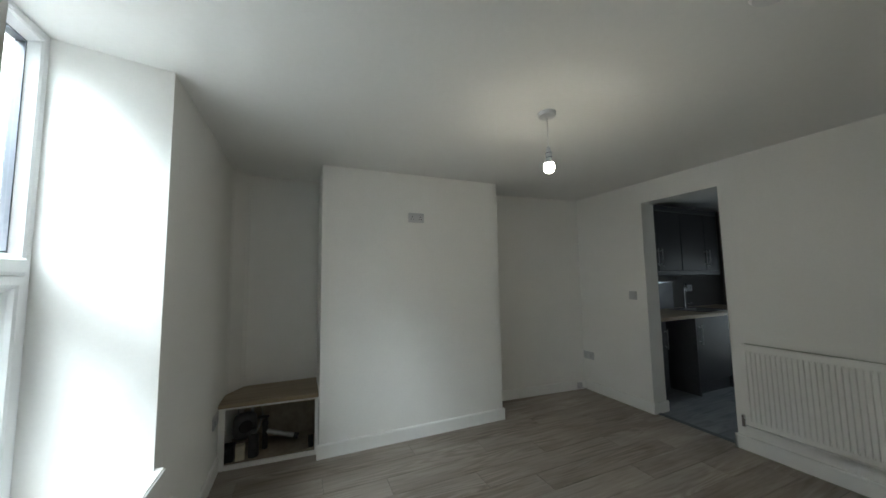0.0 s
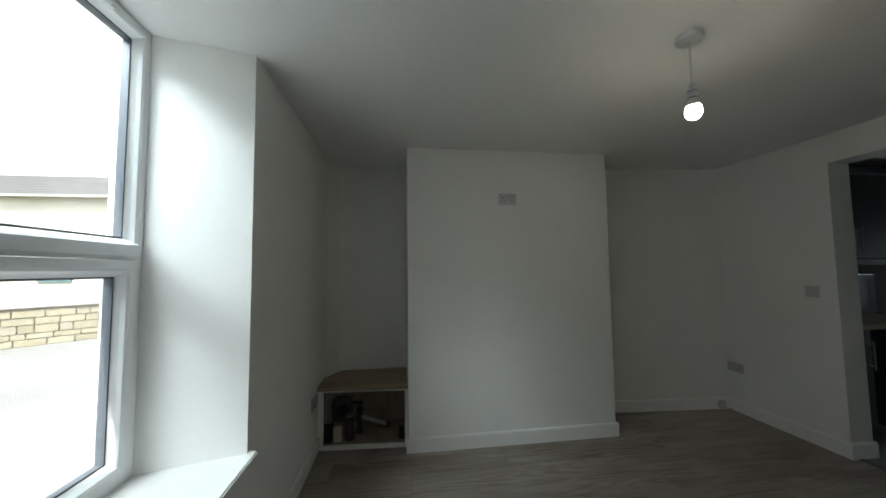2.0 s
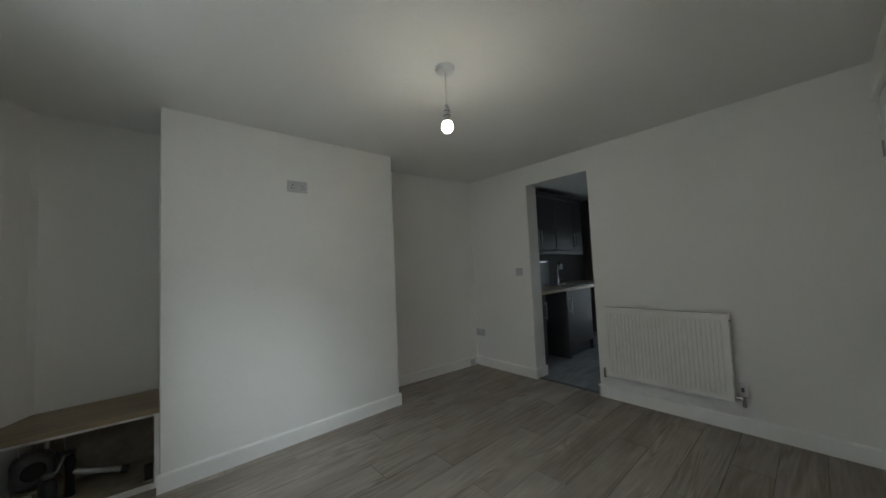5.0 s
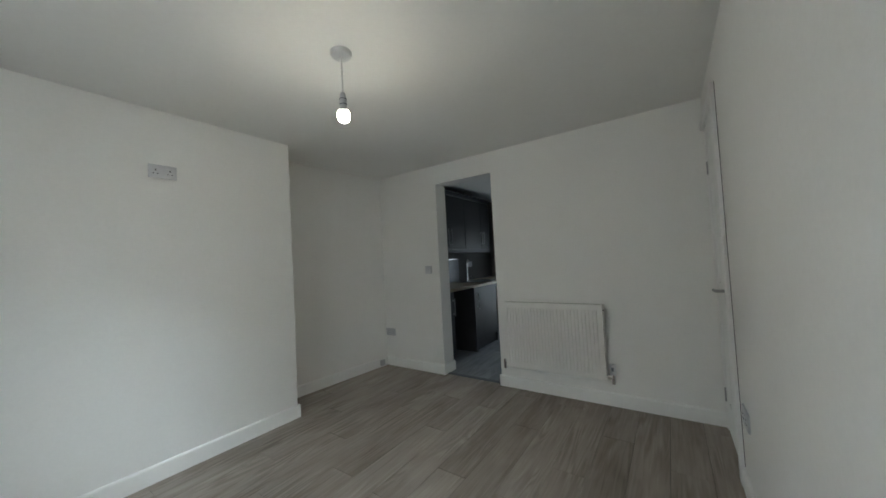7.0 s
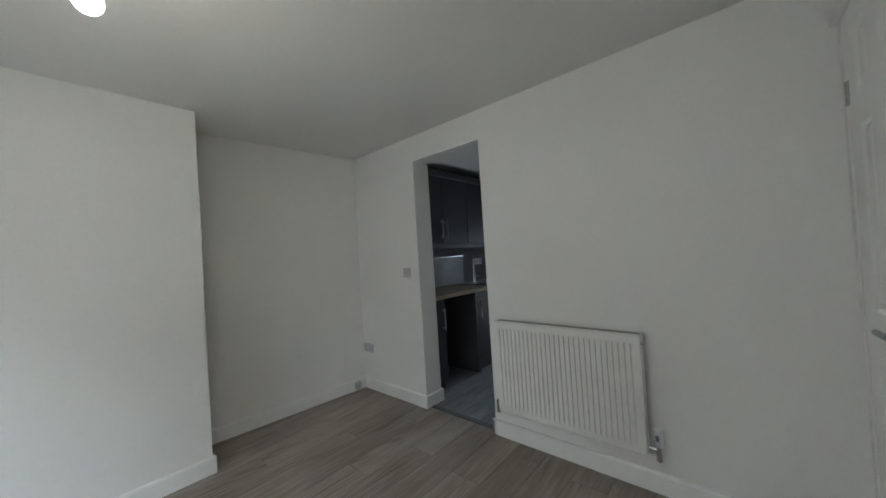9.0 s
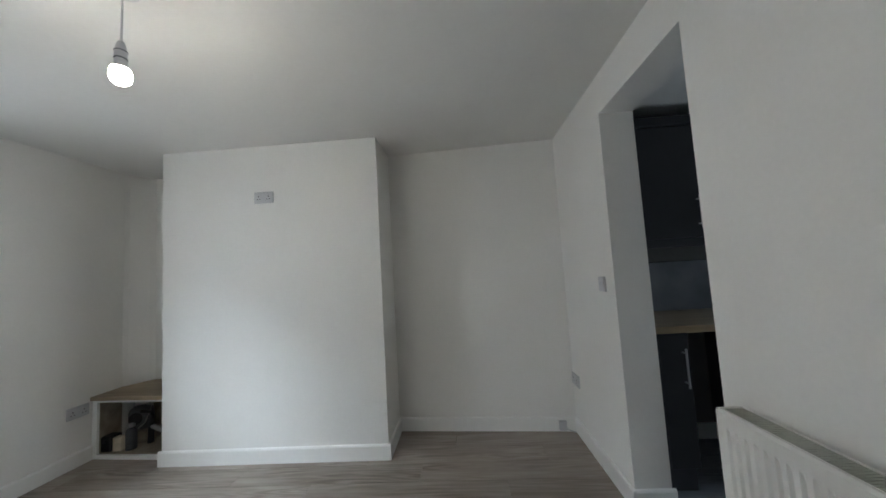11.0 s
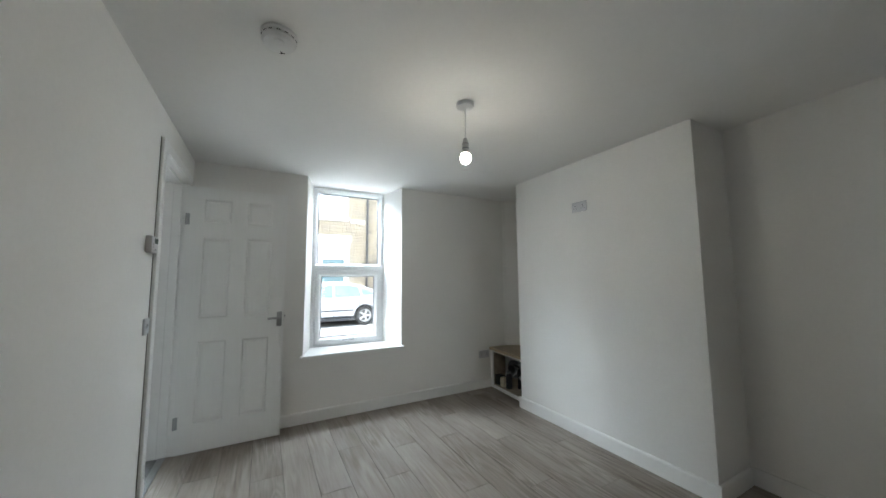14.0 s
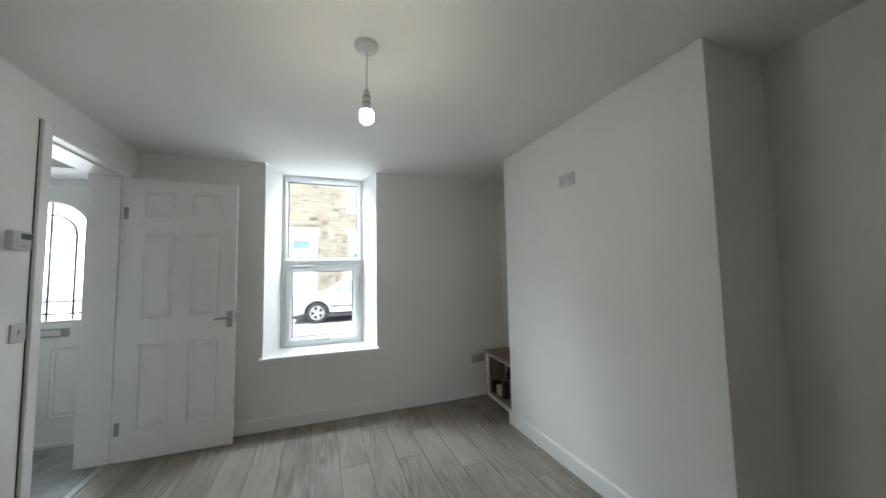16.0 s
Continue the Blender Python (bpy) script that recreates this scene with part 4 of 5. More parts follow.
# ---- alcove cupboard and what lies in it ----
def alcove_cupboard():
    c = thing("alcove_cupboard", pose(0, 0, 0), "low open alcove cupboard with an oak-effect top", "cupboard")
    bm = bmesh.new()
    prism(bm, [(XW + 0.003, 0.118), (CX0 - 0.002, 0.075), (CX0 - 0.002, YN_LEFT - 0.003), (-2.268, YN_LEFT - 0.003), (XW + 0.003, 0.357)], 0.440, 0.468)
    bmesh.ops.bevel(bm, geom=[e for e in bm.edges if all(v.co.y < 0.14 for v in e.verts) and abs(e.verts[0].co.z - e.verts[1].co.z) < 0.001], offset=0.003, segments=2, affect="EDGES")
    part("top", bm, OAK, c, "oak-effect board top")

    def front(x):
        return 0.135 - 0.043 * (x - XW) / (CX0 - XW)

    def bar(x0, x1, z0, z1):
        bm = bmesh.new()
        d = 0.020
        prism(bm, [(x0, front(x0)), (x1, front(x1)), (x1, front(x1) + d), (x0, front(x0) + d)], z0, z1)
        return bm
    part("frame_stile", bar(XW + 0.003, XW + 0.045, 0.0, 0.439), GLOSS, c)
    part("frame_stile", bar(CX0 - 0.026, CX0 - 0.003, 0.0, 0.439), GLOSS, c)
    part("frame_rail", bar(XW + 0.045, CX0 - 0.026, 0.423, 0.439), GLOSS, c)
    part("frame_rail", bar(XW + 0.045, CX0 - 0.026, 0.0, 0.03), GLOSS, c)
    part("floor_board", boxes((XW + 0.004, CX0 - 0.004, 0.16, 0.355, 0.002, 0.02), (-2.26, CX0 - 0.004, 0.355, YN_LEFT - 0.004, 0.002, 0.02)), CUPIN, c, "bare dusty floor board")
    part("back_board", boxes((-2.262, CX0 - 0.004, YN_LEFT - 0.014, YN_LEFT - 0.004, 0.02, 0.438)), CUPIN, c, "bare board back")
    part("side_board", boxes((XW + 0.004, XW + 0.012, 0.16, 0.354, 0.02, 0.438)), CUPIN, c)
    part("side_board", boxes((CX0 - 0.012, CX0 - 0.004, 0.16, YN_LEFT - 0.02, 0.02, 0.438)), CUPIN, c)
    return c


alcove_cupboard()

ZB = 0.02
bm = bmesh.new()
lathe(bm, [(0.034, 0), (0.037, 0.004), (0.037, 0.135), (0.030, 0.155), (0.016, 0.165), (0.016, 0.178)], 18)
t = thing("bottle", pose(-2.155, 0.235, ZB), "dark plastic bottle with a steel cap", "bottle")
part("bottle_body", bm, material("dark_plastic", (0.035, 0.037, 0.042), 0.4, grain=0.05), t, smooth=True)
bm = bmesh.new()
lathe(bm, [(0.020, 0.170), (0.024, 0.174), (0.024, 0.188), (0.016, 0.196)], 16)
part("cap", bm, STEEL, t, smooth=True)

bm = bmesh.new()
box(bm, -0.032, 0.032, -0.03, 0.03, 0, 0.105, bevel=0.006, segments=2)
solid("carton", bm, CREAM, "small cream cardboard box in the cupboard", "box", at=pose(-2.242, 0.225, ZB, 0, 0, 6))
bm = bmesh.new()
box(bm, -0.048, 0.048, -0.045, 0.05, 0, 0.115, bevel=0.012, segments=3)
t = thing("black_case", pose(-2.328, 0.235, ZB, 0, 0, -4), "black plastic case with a clip", "case")
part("case_body", bm, BLACK, t)
part("clip", boxes((-0.015, 0.015, -0.052, -0.045, 0.07, 0.095), bevel=0.002), CARTRIM, t)


def gas_meter(m):
    """A dark meter with a round front and two pipes."""
    g = thing("gas_meter", m, "dark gas meter with hoses in the cupboard", "gas meter")
    bm = bmesh.new()
    box(bm, -0.085, 0.085, -0.06, 0.06, 0.0, 0.20, bevel=0.055, segments=5)
    part("meter_case", bm, material("meter_grey", (0.13, 0.13, 0.14), 0.4, grain=0.1), g, smooth=True)
    bm = bmesh.new()
    lathe(bm, [(0.046, 0), (0.048, 0.008), (0.040, 0.014), (0.012, 0.015)], 24, pose(-0.01, -0.058, 0.11, 90))
    part("dial", bm, BLACK, g, smooth=True)
    bm = bmesh.new()
    sweep(bm, [(-0.05, 0, 0.195), (-0.055, 0, 0.26), (-0.01, -0.01, 0.31), (0.06, -0.02, 0.32), (0.10, -0.06, 0.26), (0.105, -0.09, 0.17), (0.07, -0.10, 0.08), (0.02, -0.09, 0.04)], 0.006, 12)
    part("hose", bm, GREYPIPE, g, "pale grey hose", smooth=True)
    bm = bmesh.new()
    sweep(bm, [(0.05, 0, 0.195), (0.052, 0, 0.27), (0.053, 0, 0.333)], 0.012, 12)
    part("pipe", bm, GREYPIPE, g, smooth=True)
    return g


g = gas_meter(pose(-2.235, 0.395, ZB + 0.08, 0, 0, 20))
bm = boxes((-0.10, 0.10, -0.06, 0.06, 0, 0.08), bevel=0.004)
solid("timber_block", bm, CUPIN, "rough timber block under the meter", "block", at=pose(-2.215, 0.40, ZB, 0, 0, 20))

t = thing("tap_valve", pose(-2.085, 0.33, ZB + 0.19), "black lever valve on a grey tube", "valve")
bm = bmesh.new()
lathe(bm, [(0.012, -0.19), (0.022, -0.188), (0.020, -0.1), (0.022, -0.02), (0.026, 0.0), (0.020, 0.03)], 16)
part("valve_body", bm, BLACK, t, smooth=True)
bm = bmesh.new()
sweep(bm, [(0, 0, 0.02), (0.02, -0.02, 0.06), (-0.05, -0.04, 0.075)], 0.012, 10)
part("lever", bm, BLACK, t, smooth=True)
bm = bmesh.new()
tube(bm, (0.0, 0.0, -0.055), (0.235, -0.02, -0.128), 0.017, 18)
for k in range(9):
    u = 0.12 + k * 0.085
    tube(bm, (0.235 * u, -0.02 * u, -0.055 - 0.073 * u), (0.235 * (u + 0.03), -0.02 * (u + 0.03), -0.055 - 0.073 * (u + 0.03)), 0.0195, 18)
part("tube", bm, GREYPIPE, t, "grey metal tube", smooth=True)
bm = bmesh.new()
tube(bm, (0.212, -0.018, -0.1209), (0.247, -0.021, -0.1317), 0.022, 18)
part("tube_cap", bm, BLACK, t, smooth=True)
bm = boxes((-0.02, 0.02, -0.015, 0.015, 0, 0.09), bevel=0.004)
solid("black_block", bm, BLACK, "small black plastic block on the cupboard floor", "block", at=pose(-1.745, 0.20, ZB))


# ---- kitchen ----
FY, CZ, BACK = -0.44, 0.90, KY1


def bar_handle(parent, x, z0, z1, y):
    bm = bmesh.new()
    tube(bm, (x, y - 0.032, z0), (x, y - 0.032, z1), 0.006, 12)
    for z in (z0 + 0.025, z1 - 0.025):
        tube(bm, (x, y, z), (x, y - 0.032, z), 0.005, 10)
    return part("bar_handle", bm, STEEL, parent, "steel bar handle", smooth=True)


def cabinet(name, x0, x1, z0, z1, y0, y1, handles, label, doors=1, plinth=True):
    c = thing(name, pose(0, 0, 0), label, "cabinet", group="kitchen cabinets")
    t = 0.018
    part("carcass", boxes((x0, x0 + t, y0 + 0.02, y1, z0, z1), (x1 - t, x1, y0 + 0.02, y1, z0, z1), (x0 + t, x1 - t, y0 + 0.02, y1, z0, z0 + t),
                          (x0 + t, x1 - t, y0 + 0.02, y1, z1 - t, z1), (x0 + t, x1 - t, y1 - t, y1, z0 + t, z1 - t)), CABDARK, c)
    w = (x1 - x0) / doors
    for k in range(doors):
        a, b = x0 + k * w + 0.002, x0 + (k + 1) * w - 0.002
        bm = bmesh.new()
        box(bm, a, b, y0, y0 + 0.018, z0 + 0.002, z1 - 0.002, bevel=0.002)
        d = part("door", bm, CAB, c, "plain graphite door")
        hx = a + 0.035 if handles[k] < 0 else b - 0.035
        if z0 > 1:
            bar_handle(d, hx, z0 + 0.06, z0 + 0.27, y0)
        else:
            bar_handle(d, hx, z1 - 0.29, z1 - 0.08, y0)
    if plinth:
        part("plinth", boxes((x0, x1, y0 + 0.05, y0 + 0.068, 0.0, z0)), CABDARK, c)
    return c


cabinet("base_cabinet", KW + 0.06, 1.77, 0.14, CZ - 0.04, FY, BACK, (1,), "graphite base cabinet beside the appliance gap")
cabinet("base_cabinet", 2.30, 2.95, 0.14, CZ - 0.04, FY, BACK, (-1,), "graphite base cabinet under the sink")
bm = boxes((2.27, 2.298, FY - 0.002, BACK, 0.0, CZ - 0.04))
solid("end_panel", bm, CABDARK, "dark board end panel beside the appliance gap", "panel")
bm = boxes((2.952, 2.97, FY + 0.02, BACK, 0.0, CZ - 0.04))
solid("end_panel", bm, CABDARK, "dark end panel beyond the sink cabinet", "panel")
bm = boxes((1.77, 2.27, BACK - 0.016, BACK, 0.0, 0.105))
solid("baseboard", bm, GLOSS, "white skirting behind the appliance gap", "skirting", S)
bm = bmesh.new()
box(bm, KW + 0.02, 2.62, FY - 0.02, BACK, CZ - 0.038, CZ, bevel=0.004, segments=2)
box(bm, 3.12, 3.9, FY - 0.02, BACK, CZ - 0.038, CZ, bevel=0.004, segments=2)
box(bm, 2.62, 3.12, FY - 0.02, FY + 0.09, CZ - 0.038, CZ)
box(bm, 2.62, 3.12, BACK - 0.09, BACK, CZ - 0.038, CZ)
solid("worktop", bm, WORKTOP, "oak-effect laminate worktop with a set-in sink", "worktop")

s = thing("kitchen_sink", pose(2.87, -0.15, CZ), "stainless steel sink set in the worktop", "sink")
bm = boxes((-0.27, 0.27, -0.22, -0.18, 0, 0.006), (-0.27, 0.27, 0.16, 0.22, 0, 0.006), (-0.27, -0.23, -0.18, 0.16, 0, 0.006), (0.23, 0.27, -0.18, 0.16, 0, 0.006), bevel=0.002)
part("rim", bm, CHROME, s)
part("bowl", boxes((-0.23, -0.225, -0.18, 0.16, -0.16, 0), (0.225, 0.23, -0.18, 0.16, -0.16, 0), (-0.225, 0.225, -0.18, -0.175, -0.16, 0), (-0.225, 0.225, 0.155, 0.16, -0.16, 0), (-0.23, 0.23, -0.18, 0.16, -0.165, -0.16)), STEEL, s)
t = thing("kitchen_tap", pose(2.93, 0.04, CZ + 0.006, 0, 0, -50), "chrome swan-neck mixer tap behind the sink", "tap")
bm = bmesh.new()
lathe(bm, [(0.026, 0), (0.026, 0.01), (0.020, 0.015), (0.018, 0.075), (0.014, 0.085)], 18)
part("tap_body", bm, CHROME, t, smooth=True)
bm = bmesh.new()
sweep(bm, [(0, 0, 0.08), (0, 0, 0.26)] + [(0, -0.07 + 0.07 * math.cos(a), 0.26 + 0.07 * math.sin(a)) for a in np.linspace(0.3, math.pi, 9)] + [(0, -0.14, 0.22)], 0.011, 12)
part("spout", bm, CHROME, t, smooth=True)
bm = bmesh.new()
tube(bm, (0.018, 0, 0.05), (0.075, -0.02, 0.075), 0.007, 10)
part("lever", bm, CHROME, t, smooth=True)

bm = boxes((KW + 0.02, 2.86, BACK - 0.012, BACK - 0.002, CZ, 1.25), bevel=0.002)
solid("splashback", bm, SPLASH, "grey marbled splashback panel above the worktop", "splashback")
bm = boxes((KW + 0.02, 2.86, BACK - 0.016, BACK - 0.002, 1.25, 1.256))
solid("splashback_trim", bm, CHROME, "thin bright trim along the splashback", "trim")
double_socket(pose(3.22, BACK, 1.16, 0, 0, 180), "double socket on the wall behind the worktop")

for x0, x1, n, hs in ((KW + 0.03, 2.13, 1, (1,)), (2.132, 2.58, 1, (-1,)), (2.582, 3.08, 1, (1,)), (3.082, 3.36, 1, (-1,))):
    cabinet("wall_cabinet", x0, x1, 1.40, 2.14, -0.17, BACK, hs, "tall graphite wall cabinet with a steel bar handle", n, plinth=False)
bm = bmesh.new()
box(bm, KW + 0.03, 3.36, -0.175, -0.155, 1.345, 1.398, bevel=0.003)
solid("light_pelmet", bm, CAB, "graphite pelmet under the wall cabinets", "pelmet")
bm = bmesh.new()
prism(bm, [(-0.15, 2.142), (-0.176, 2.142), (-0.186, 2.150), (-0.186, 2.205), (-0.15, 2.205)], KW + 0.03, 3.36, "x")
solid("cornice", bm, CAB, "graphite cornice on top of the wall cabinets", "cornice")

# ---- street ----
bm = boxes((-150, OUT, -150, 150, -0.6, STREET), )
road = solid("road", bm, ASPHALT, "sunlit grey asphalt street", "road", S)
bm = boxes((OUT - 1.35, OUT + 0.02, -60, 60, STREET - 0.02, STREET + 0.11))
solid("pavement", bm, PAVING, "narrow concrete pavement below the window", "pavement", S)
bm = bmesh.new()
for k in range(60):
    box(bm, OUT - 1.48, OUT - 1.352, -27 + k * 0.915, -27 + k * 0.915 + 0.905, STREET - 0.02, STREET + 0.115, bevel=0.012)
tagged(solid("kerb", bm, PAVING, "concrete kerb stones", "kerb"), kind="stuff")
FX = -13.2        # face of the houses over the road
bm = boxes((FX, FX + 1.15, -60, 4.2, STREET - 0.02, STREET + 0.10))
solid("pavement", bm, PAVING, "concrete pavement along the opposite houses", "pavement", S)
bm = boxes((FX + 1.152, FX + 1.28, -60, 4.2, STREET - 0.02, STREET + 0.105), bevel=0.01)
solid("kerb", bm, PAVING, "concrete kerb of the far pavement", "kerb", S)


def house_window(parent, y0, y1, z0, z1, sill=True):
    """A painted stone surround with a two-light white window in it."""
    sur = boxes((FX - 0.05, FX + 0.035, y0 - 0.20, y1 + 0.20, z1 + 0.02, z1 + 0.32), (FX - 0.05, FX + 0.07, y0 - 0.16, y1 + 0.16, z0 - 0.15, z0),
                (FX - 0.05, FX + 0.022, y0 - 0.13, y0, z0, z1 + 0.02), (FX - 0.05, FX + 0.022, y1, y1 + 0.13, z0, z1 + 0.02), bevel=0.008)
    w = part("window_surround", sur, DRESSED, parent, "pale dressed stone surround")
    zm = z0 + (z1 - z0) * 0.62
    x0, x1 = FX - 0.11, FX - 0.05
    part("window_frame", boxes((x0, x1, y0, y0 + 0.07, z0, z1), (x0, x1, y1 - 0.07, y1, z0, z1), (x0, x1, y0 + 0.07, y1 - 0.07, z0, z0 + 0.07),
                               (x0, x1, y0 + 0.07, y1 - 0.07, z1 - 0.07, z1), (x0, x1, y0 + 0.07, y1 - 0.07, zm - 0.05, zm + 0.05)), UPVC, w)
    # upstairs panes are coloured pale for their white glare
    part("pane", boxes((x0 + 0.02, x0 + 0.026, y0 + 0.07, y1 - 0.07, z0 + 0.07, zm - 0.05)), CARGLASS if z0 < 2 else BLIND, w)
    part("pane", boxes((x0 + 0.02, x0 + 0.026, y0 + 0.07, y1 - 0.07, zm + 0.05, z1 - 0.07)), BLIND, w, "pane coloured pale for net curtain and white glare")
    return w


def stone_house(y0, y1):
    hs = thing("terraced_house", pose(0, 0, 0), "two-storey buff sandstone terraced house over the road", "house")
    top = 6.1
    wins = [(-0.33, 0.68, 1.15, 2.84), (-0.40, 0.60, 3.92, 5.5), (-5.0, -4.0, 1.15, 2.84), (-5.0, -4.0, 3.92, 5.5)]
    door = (-2.72, -1.80, STREET, 2.84)
    holes = wins + [door]
    ys, zs = sorted({y0, y1, *[h[0] for h in holes], *[h[1] for h in holes]}), sorted({STREET, top, *[h[2] for h in holes], *[h[3] for h in holes]})
    bm = bmesh.new()
    for a, b in zip(ys, ys[1:]):
        for c, d in zip(zs, zs[1:]):
            if not any(h[0] <= a and b <= h[1] and h[2] <= c and d <= h[3] for h in holes):
                box(bm, FX - 0.45, FX, a, b, c, d)
    bmesh.ops.remove_doubles(bm, verts=bm.verts, dist=0.0005)
    part("wall", bm, MORTAR, hs, "rubble stone wall in lime mortar")
    rnd = random.Random(4)
    bm = bmesh.new()
    z = 0.9
    while z < 5.6:
        h = rnd.uniform(0.08, 0.155)
        y = y0 + rnd.uniform(0, 0.2)
        while y < y1 - 0.1:
            w = rnd.uniform(0.11, 0.34)
            e = min(y + w, y1)
            hit = any(q[0] - 0.14 < e and y < q[1] + 0.14 and q[2] - 0.16 < z + h and z < q[3] + 0.33 for q in holes)
            if not hit and -6.0 < y < 3.0:
                p = rnd.uniform(0.006, 0.035)
                j = [rnd.uniform(-0.012, 0.012) for _ in range(8)]
                ya, yb, za, zb = y + 0.012, e - 0.012, z + 0.010, z + h - 0.010
                base = [(ya + j[0], za + j[1]), (yb + j[2], za + j[3]), (yb + j[4], zb + j[5]), (ya + j[6], zb + j[7])]
                lo = [bm.verts.new((FX - 0.01, a, b)) for a, b in base]
                cy, cz = (ya + yb) / 2, (za + zb) / 2
                hi = [bm.verts.new((FX + p, cy + (a - cy) * 0.9, cz + (b - cz) * 0.82)) for a, b in base]
                bm.faces.new(hi)
                for i in range(4):
                    k = (i + 1) % 4
                    bm.faces.new((lo[i], lo[k], hi[k], hi[i]))
            y = e
        z += h
    tagged(part("stones", bm, STONE, hs, "buff and brown rubble stones"), kind="stuff")
    for w in wins:
        house_window(hs, *w)
    a, b, c, d = door
    dr = part("front_door", boxes((FX - 0.14, FX - 0.09, a + 0.06, b - 0.06, c, d - 0.06)), DOOR, hs, "white panelled door with a top light")
    part("door_frame", boxes((FX - 0.14, FX - 0.05, a, a + 0.06, c, d), (FX - 0.14, FX - 0.05, b - 0.06, b, c, d), (FX - 0.14, FX - 0.05, a + 0.06, b - 0.06, d - 0.06, d)), UPVC, dr)
    part("door_light", boxes((FX - 0.092, FX - 0.086, a + 0.16, b - 0.16, d - 0.52, d - 0.2)), CARGLASS, dr, "patterned dark glass light")
    bm = bmesh.new()
    prism(bm, [(0.2 * math.cos(t) + (a + b) / 2, d - 1.02 + 0.2 * math.sin(t)) for t in np.linspace(0, math.pi, 11)], FX - 0.092, FX - 0.084, "x")
    part("fan_light", bm, CARGLASS, dr)
    part("door_lintel", boxes((FX - 0.05, FX + 0.035, a - 0.2, b + 0.2, d + 0.02, d + 0.32), (FX - 0.05, FX + 0.03, a - 0.14, a, c, d + 0.02), (FX - 0.05, FX + 0.03, b, b + 0.14, c, d + 0.02), bevel=0.008), DRESSED, hs)
    part("band_stone", boxes((FX - 0.02, FX + 0.06, 0.83, 1.44, 3.70, 3.86), bevel=0.008), DRESSED, hs, "pale stone band")
    bm = bmesh.new()
    tube(bm, (FX + 0.07, 1.55, STREET), (FX + 0.07, 1.55, 6.0), 0.04, 12)
    part("downpipe", bm, CARTRIM, hs, "dark downpipe", smooth=True)
    bm = bmesh.new()
    prism(bm, [(FX + 0.25, top - 0.05), (FX - 3.6, top + 2.4), (FX - 7.4, top - 0.05)], y0, y1, "y")
    rf = part("roof", bm, SLATE, hs)
    part("gutter", boxes((FX + 0.02, FX + 0.14, y0, y1, top - 0.14, top - 0.04), bevel=0.02), CARTRIM, hs)
    for y in (y0 + 0.5, y1 - 1.0):
        part("chimney", boxes((FX - 4.0, FX - 3.2, y, y + 0.8, top + 1.2, top + 3.4), bevel=0.02), MORTAR, rf)
    part("house_body", boxes((FX - 7.2, FX - 0.45, y0, y1, STREET, top - 0.05)), MORTAR, hs)
    return hs


stone_house(-9.0, 3.6)


def far_house(m, w, d, h, wall, label):
    hs = thing("house", m, label, "house")
    bm = boxes((0, -d, 0, w, STREET, h))
    part("wall", bm, wall, hs)
    bm = bmesh.new()
    prism(bm, [(0.3, h - 0.05), (-d / 2, h + 1.75), (-d - 0.3, h - 0.05)], -0.2, w + 0.2, "y")
    rf = part("roof", bm, SLATE, hs, "grey tiled roof in courses")
    n = 12
    for k in range(n):
        u0, u1 = k / n, (k + 1) / n
        xa, xb = 0.3 + (-d / 2 - 0.3) * u0, 0.3 + (-d / 2 - 0.3) * u1
        za, zb = h - 0.05 + 1.8 * u0, h - 0.05 + 1.8 * u1
        bm = bmesh.new()
        prism(bm, [(xa + 0.05, za + 0.015), (xb, zb + 0.005), (xb, zb + 0.035), (xa + 0.05, za + 0.075)], -0.2, w + 0.2, "y")
        part("tile_course", bm, SLATE, rf)
    part("gutter", boxes((0.25, 0.37, -0.2, w + 0.2, h - 0.12, h - 0.03)), DRESSED, hs)
    k = 0
    y = 0.9
    while y < w - 1.5:
        part("window", boxes((0.0, 0.04, y, y + 1.2, 1.0, 2.1)), CARGLASS, hs)
        y += 3.0
    return hs


far_house(pose(-26.0, 12.6, 0, 0, 0, -90), 13.6, 7.5, 4.55, RENDERED, "pale rendered house with a grey tiled roof at the street's end")


def brick_house(x0, x1, y, eave, apex):
    """A brick house that turns its gable to the street's end; the ridge runs along y."""
    hs = thing("brick_house", pose(0, 0, 0), "red-brown brick house with a plain gable at the street's end", "house")
    xm = (x0 + x1) / 2
    bm = bmesh.new()
    prism(bm, [(x0, STREET), (x1, STREET), (x1, eave), (xm, apex), (x0, eave)], y, y + 8.0, "y")
    part("wall", bm, BRICK, hs, "red-brown brickwork")
    bm = bmesh.new()
    z, row = STREET + 1.2, 0
    while z < apex - 0.1:
        u = max(0.0, (z - eave) / (apex - eave))
        a, b = x0 + (xm - x0) * u, x1 - (x1 - xm) * u
        x = a + (0.11 if row % 2 else 0.0)
        while x + 0.215 < b:
            box(bm, x, x + 0.205, y - 0.012, y + 0.01, z, z + 0.062)
            x += 0.225
        z, row = z + 0.075, row + 1
    tagged(part("bricks", bm, BRICK, hs), kind="stuff")
    for sx, xe in ((-1, x0), (1, x1)):
        bm = bmesh.new()
        prism(bm, [(xm, apex + 0.02), (xe + sx * 0.25, eave - 0.12), (xe + sx * 0.25, eave + 0.0), (xm, apex + 0.14)], y - 0.15, y + 8.1, "y")
        part("roof_slope", bm, SLATE, hs)
    return hs


brick_house(-11.95, -6.2, 12.6, 4.35, 6.0)


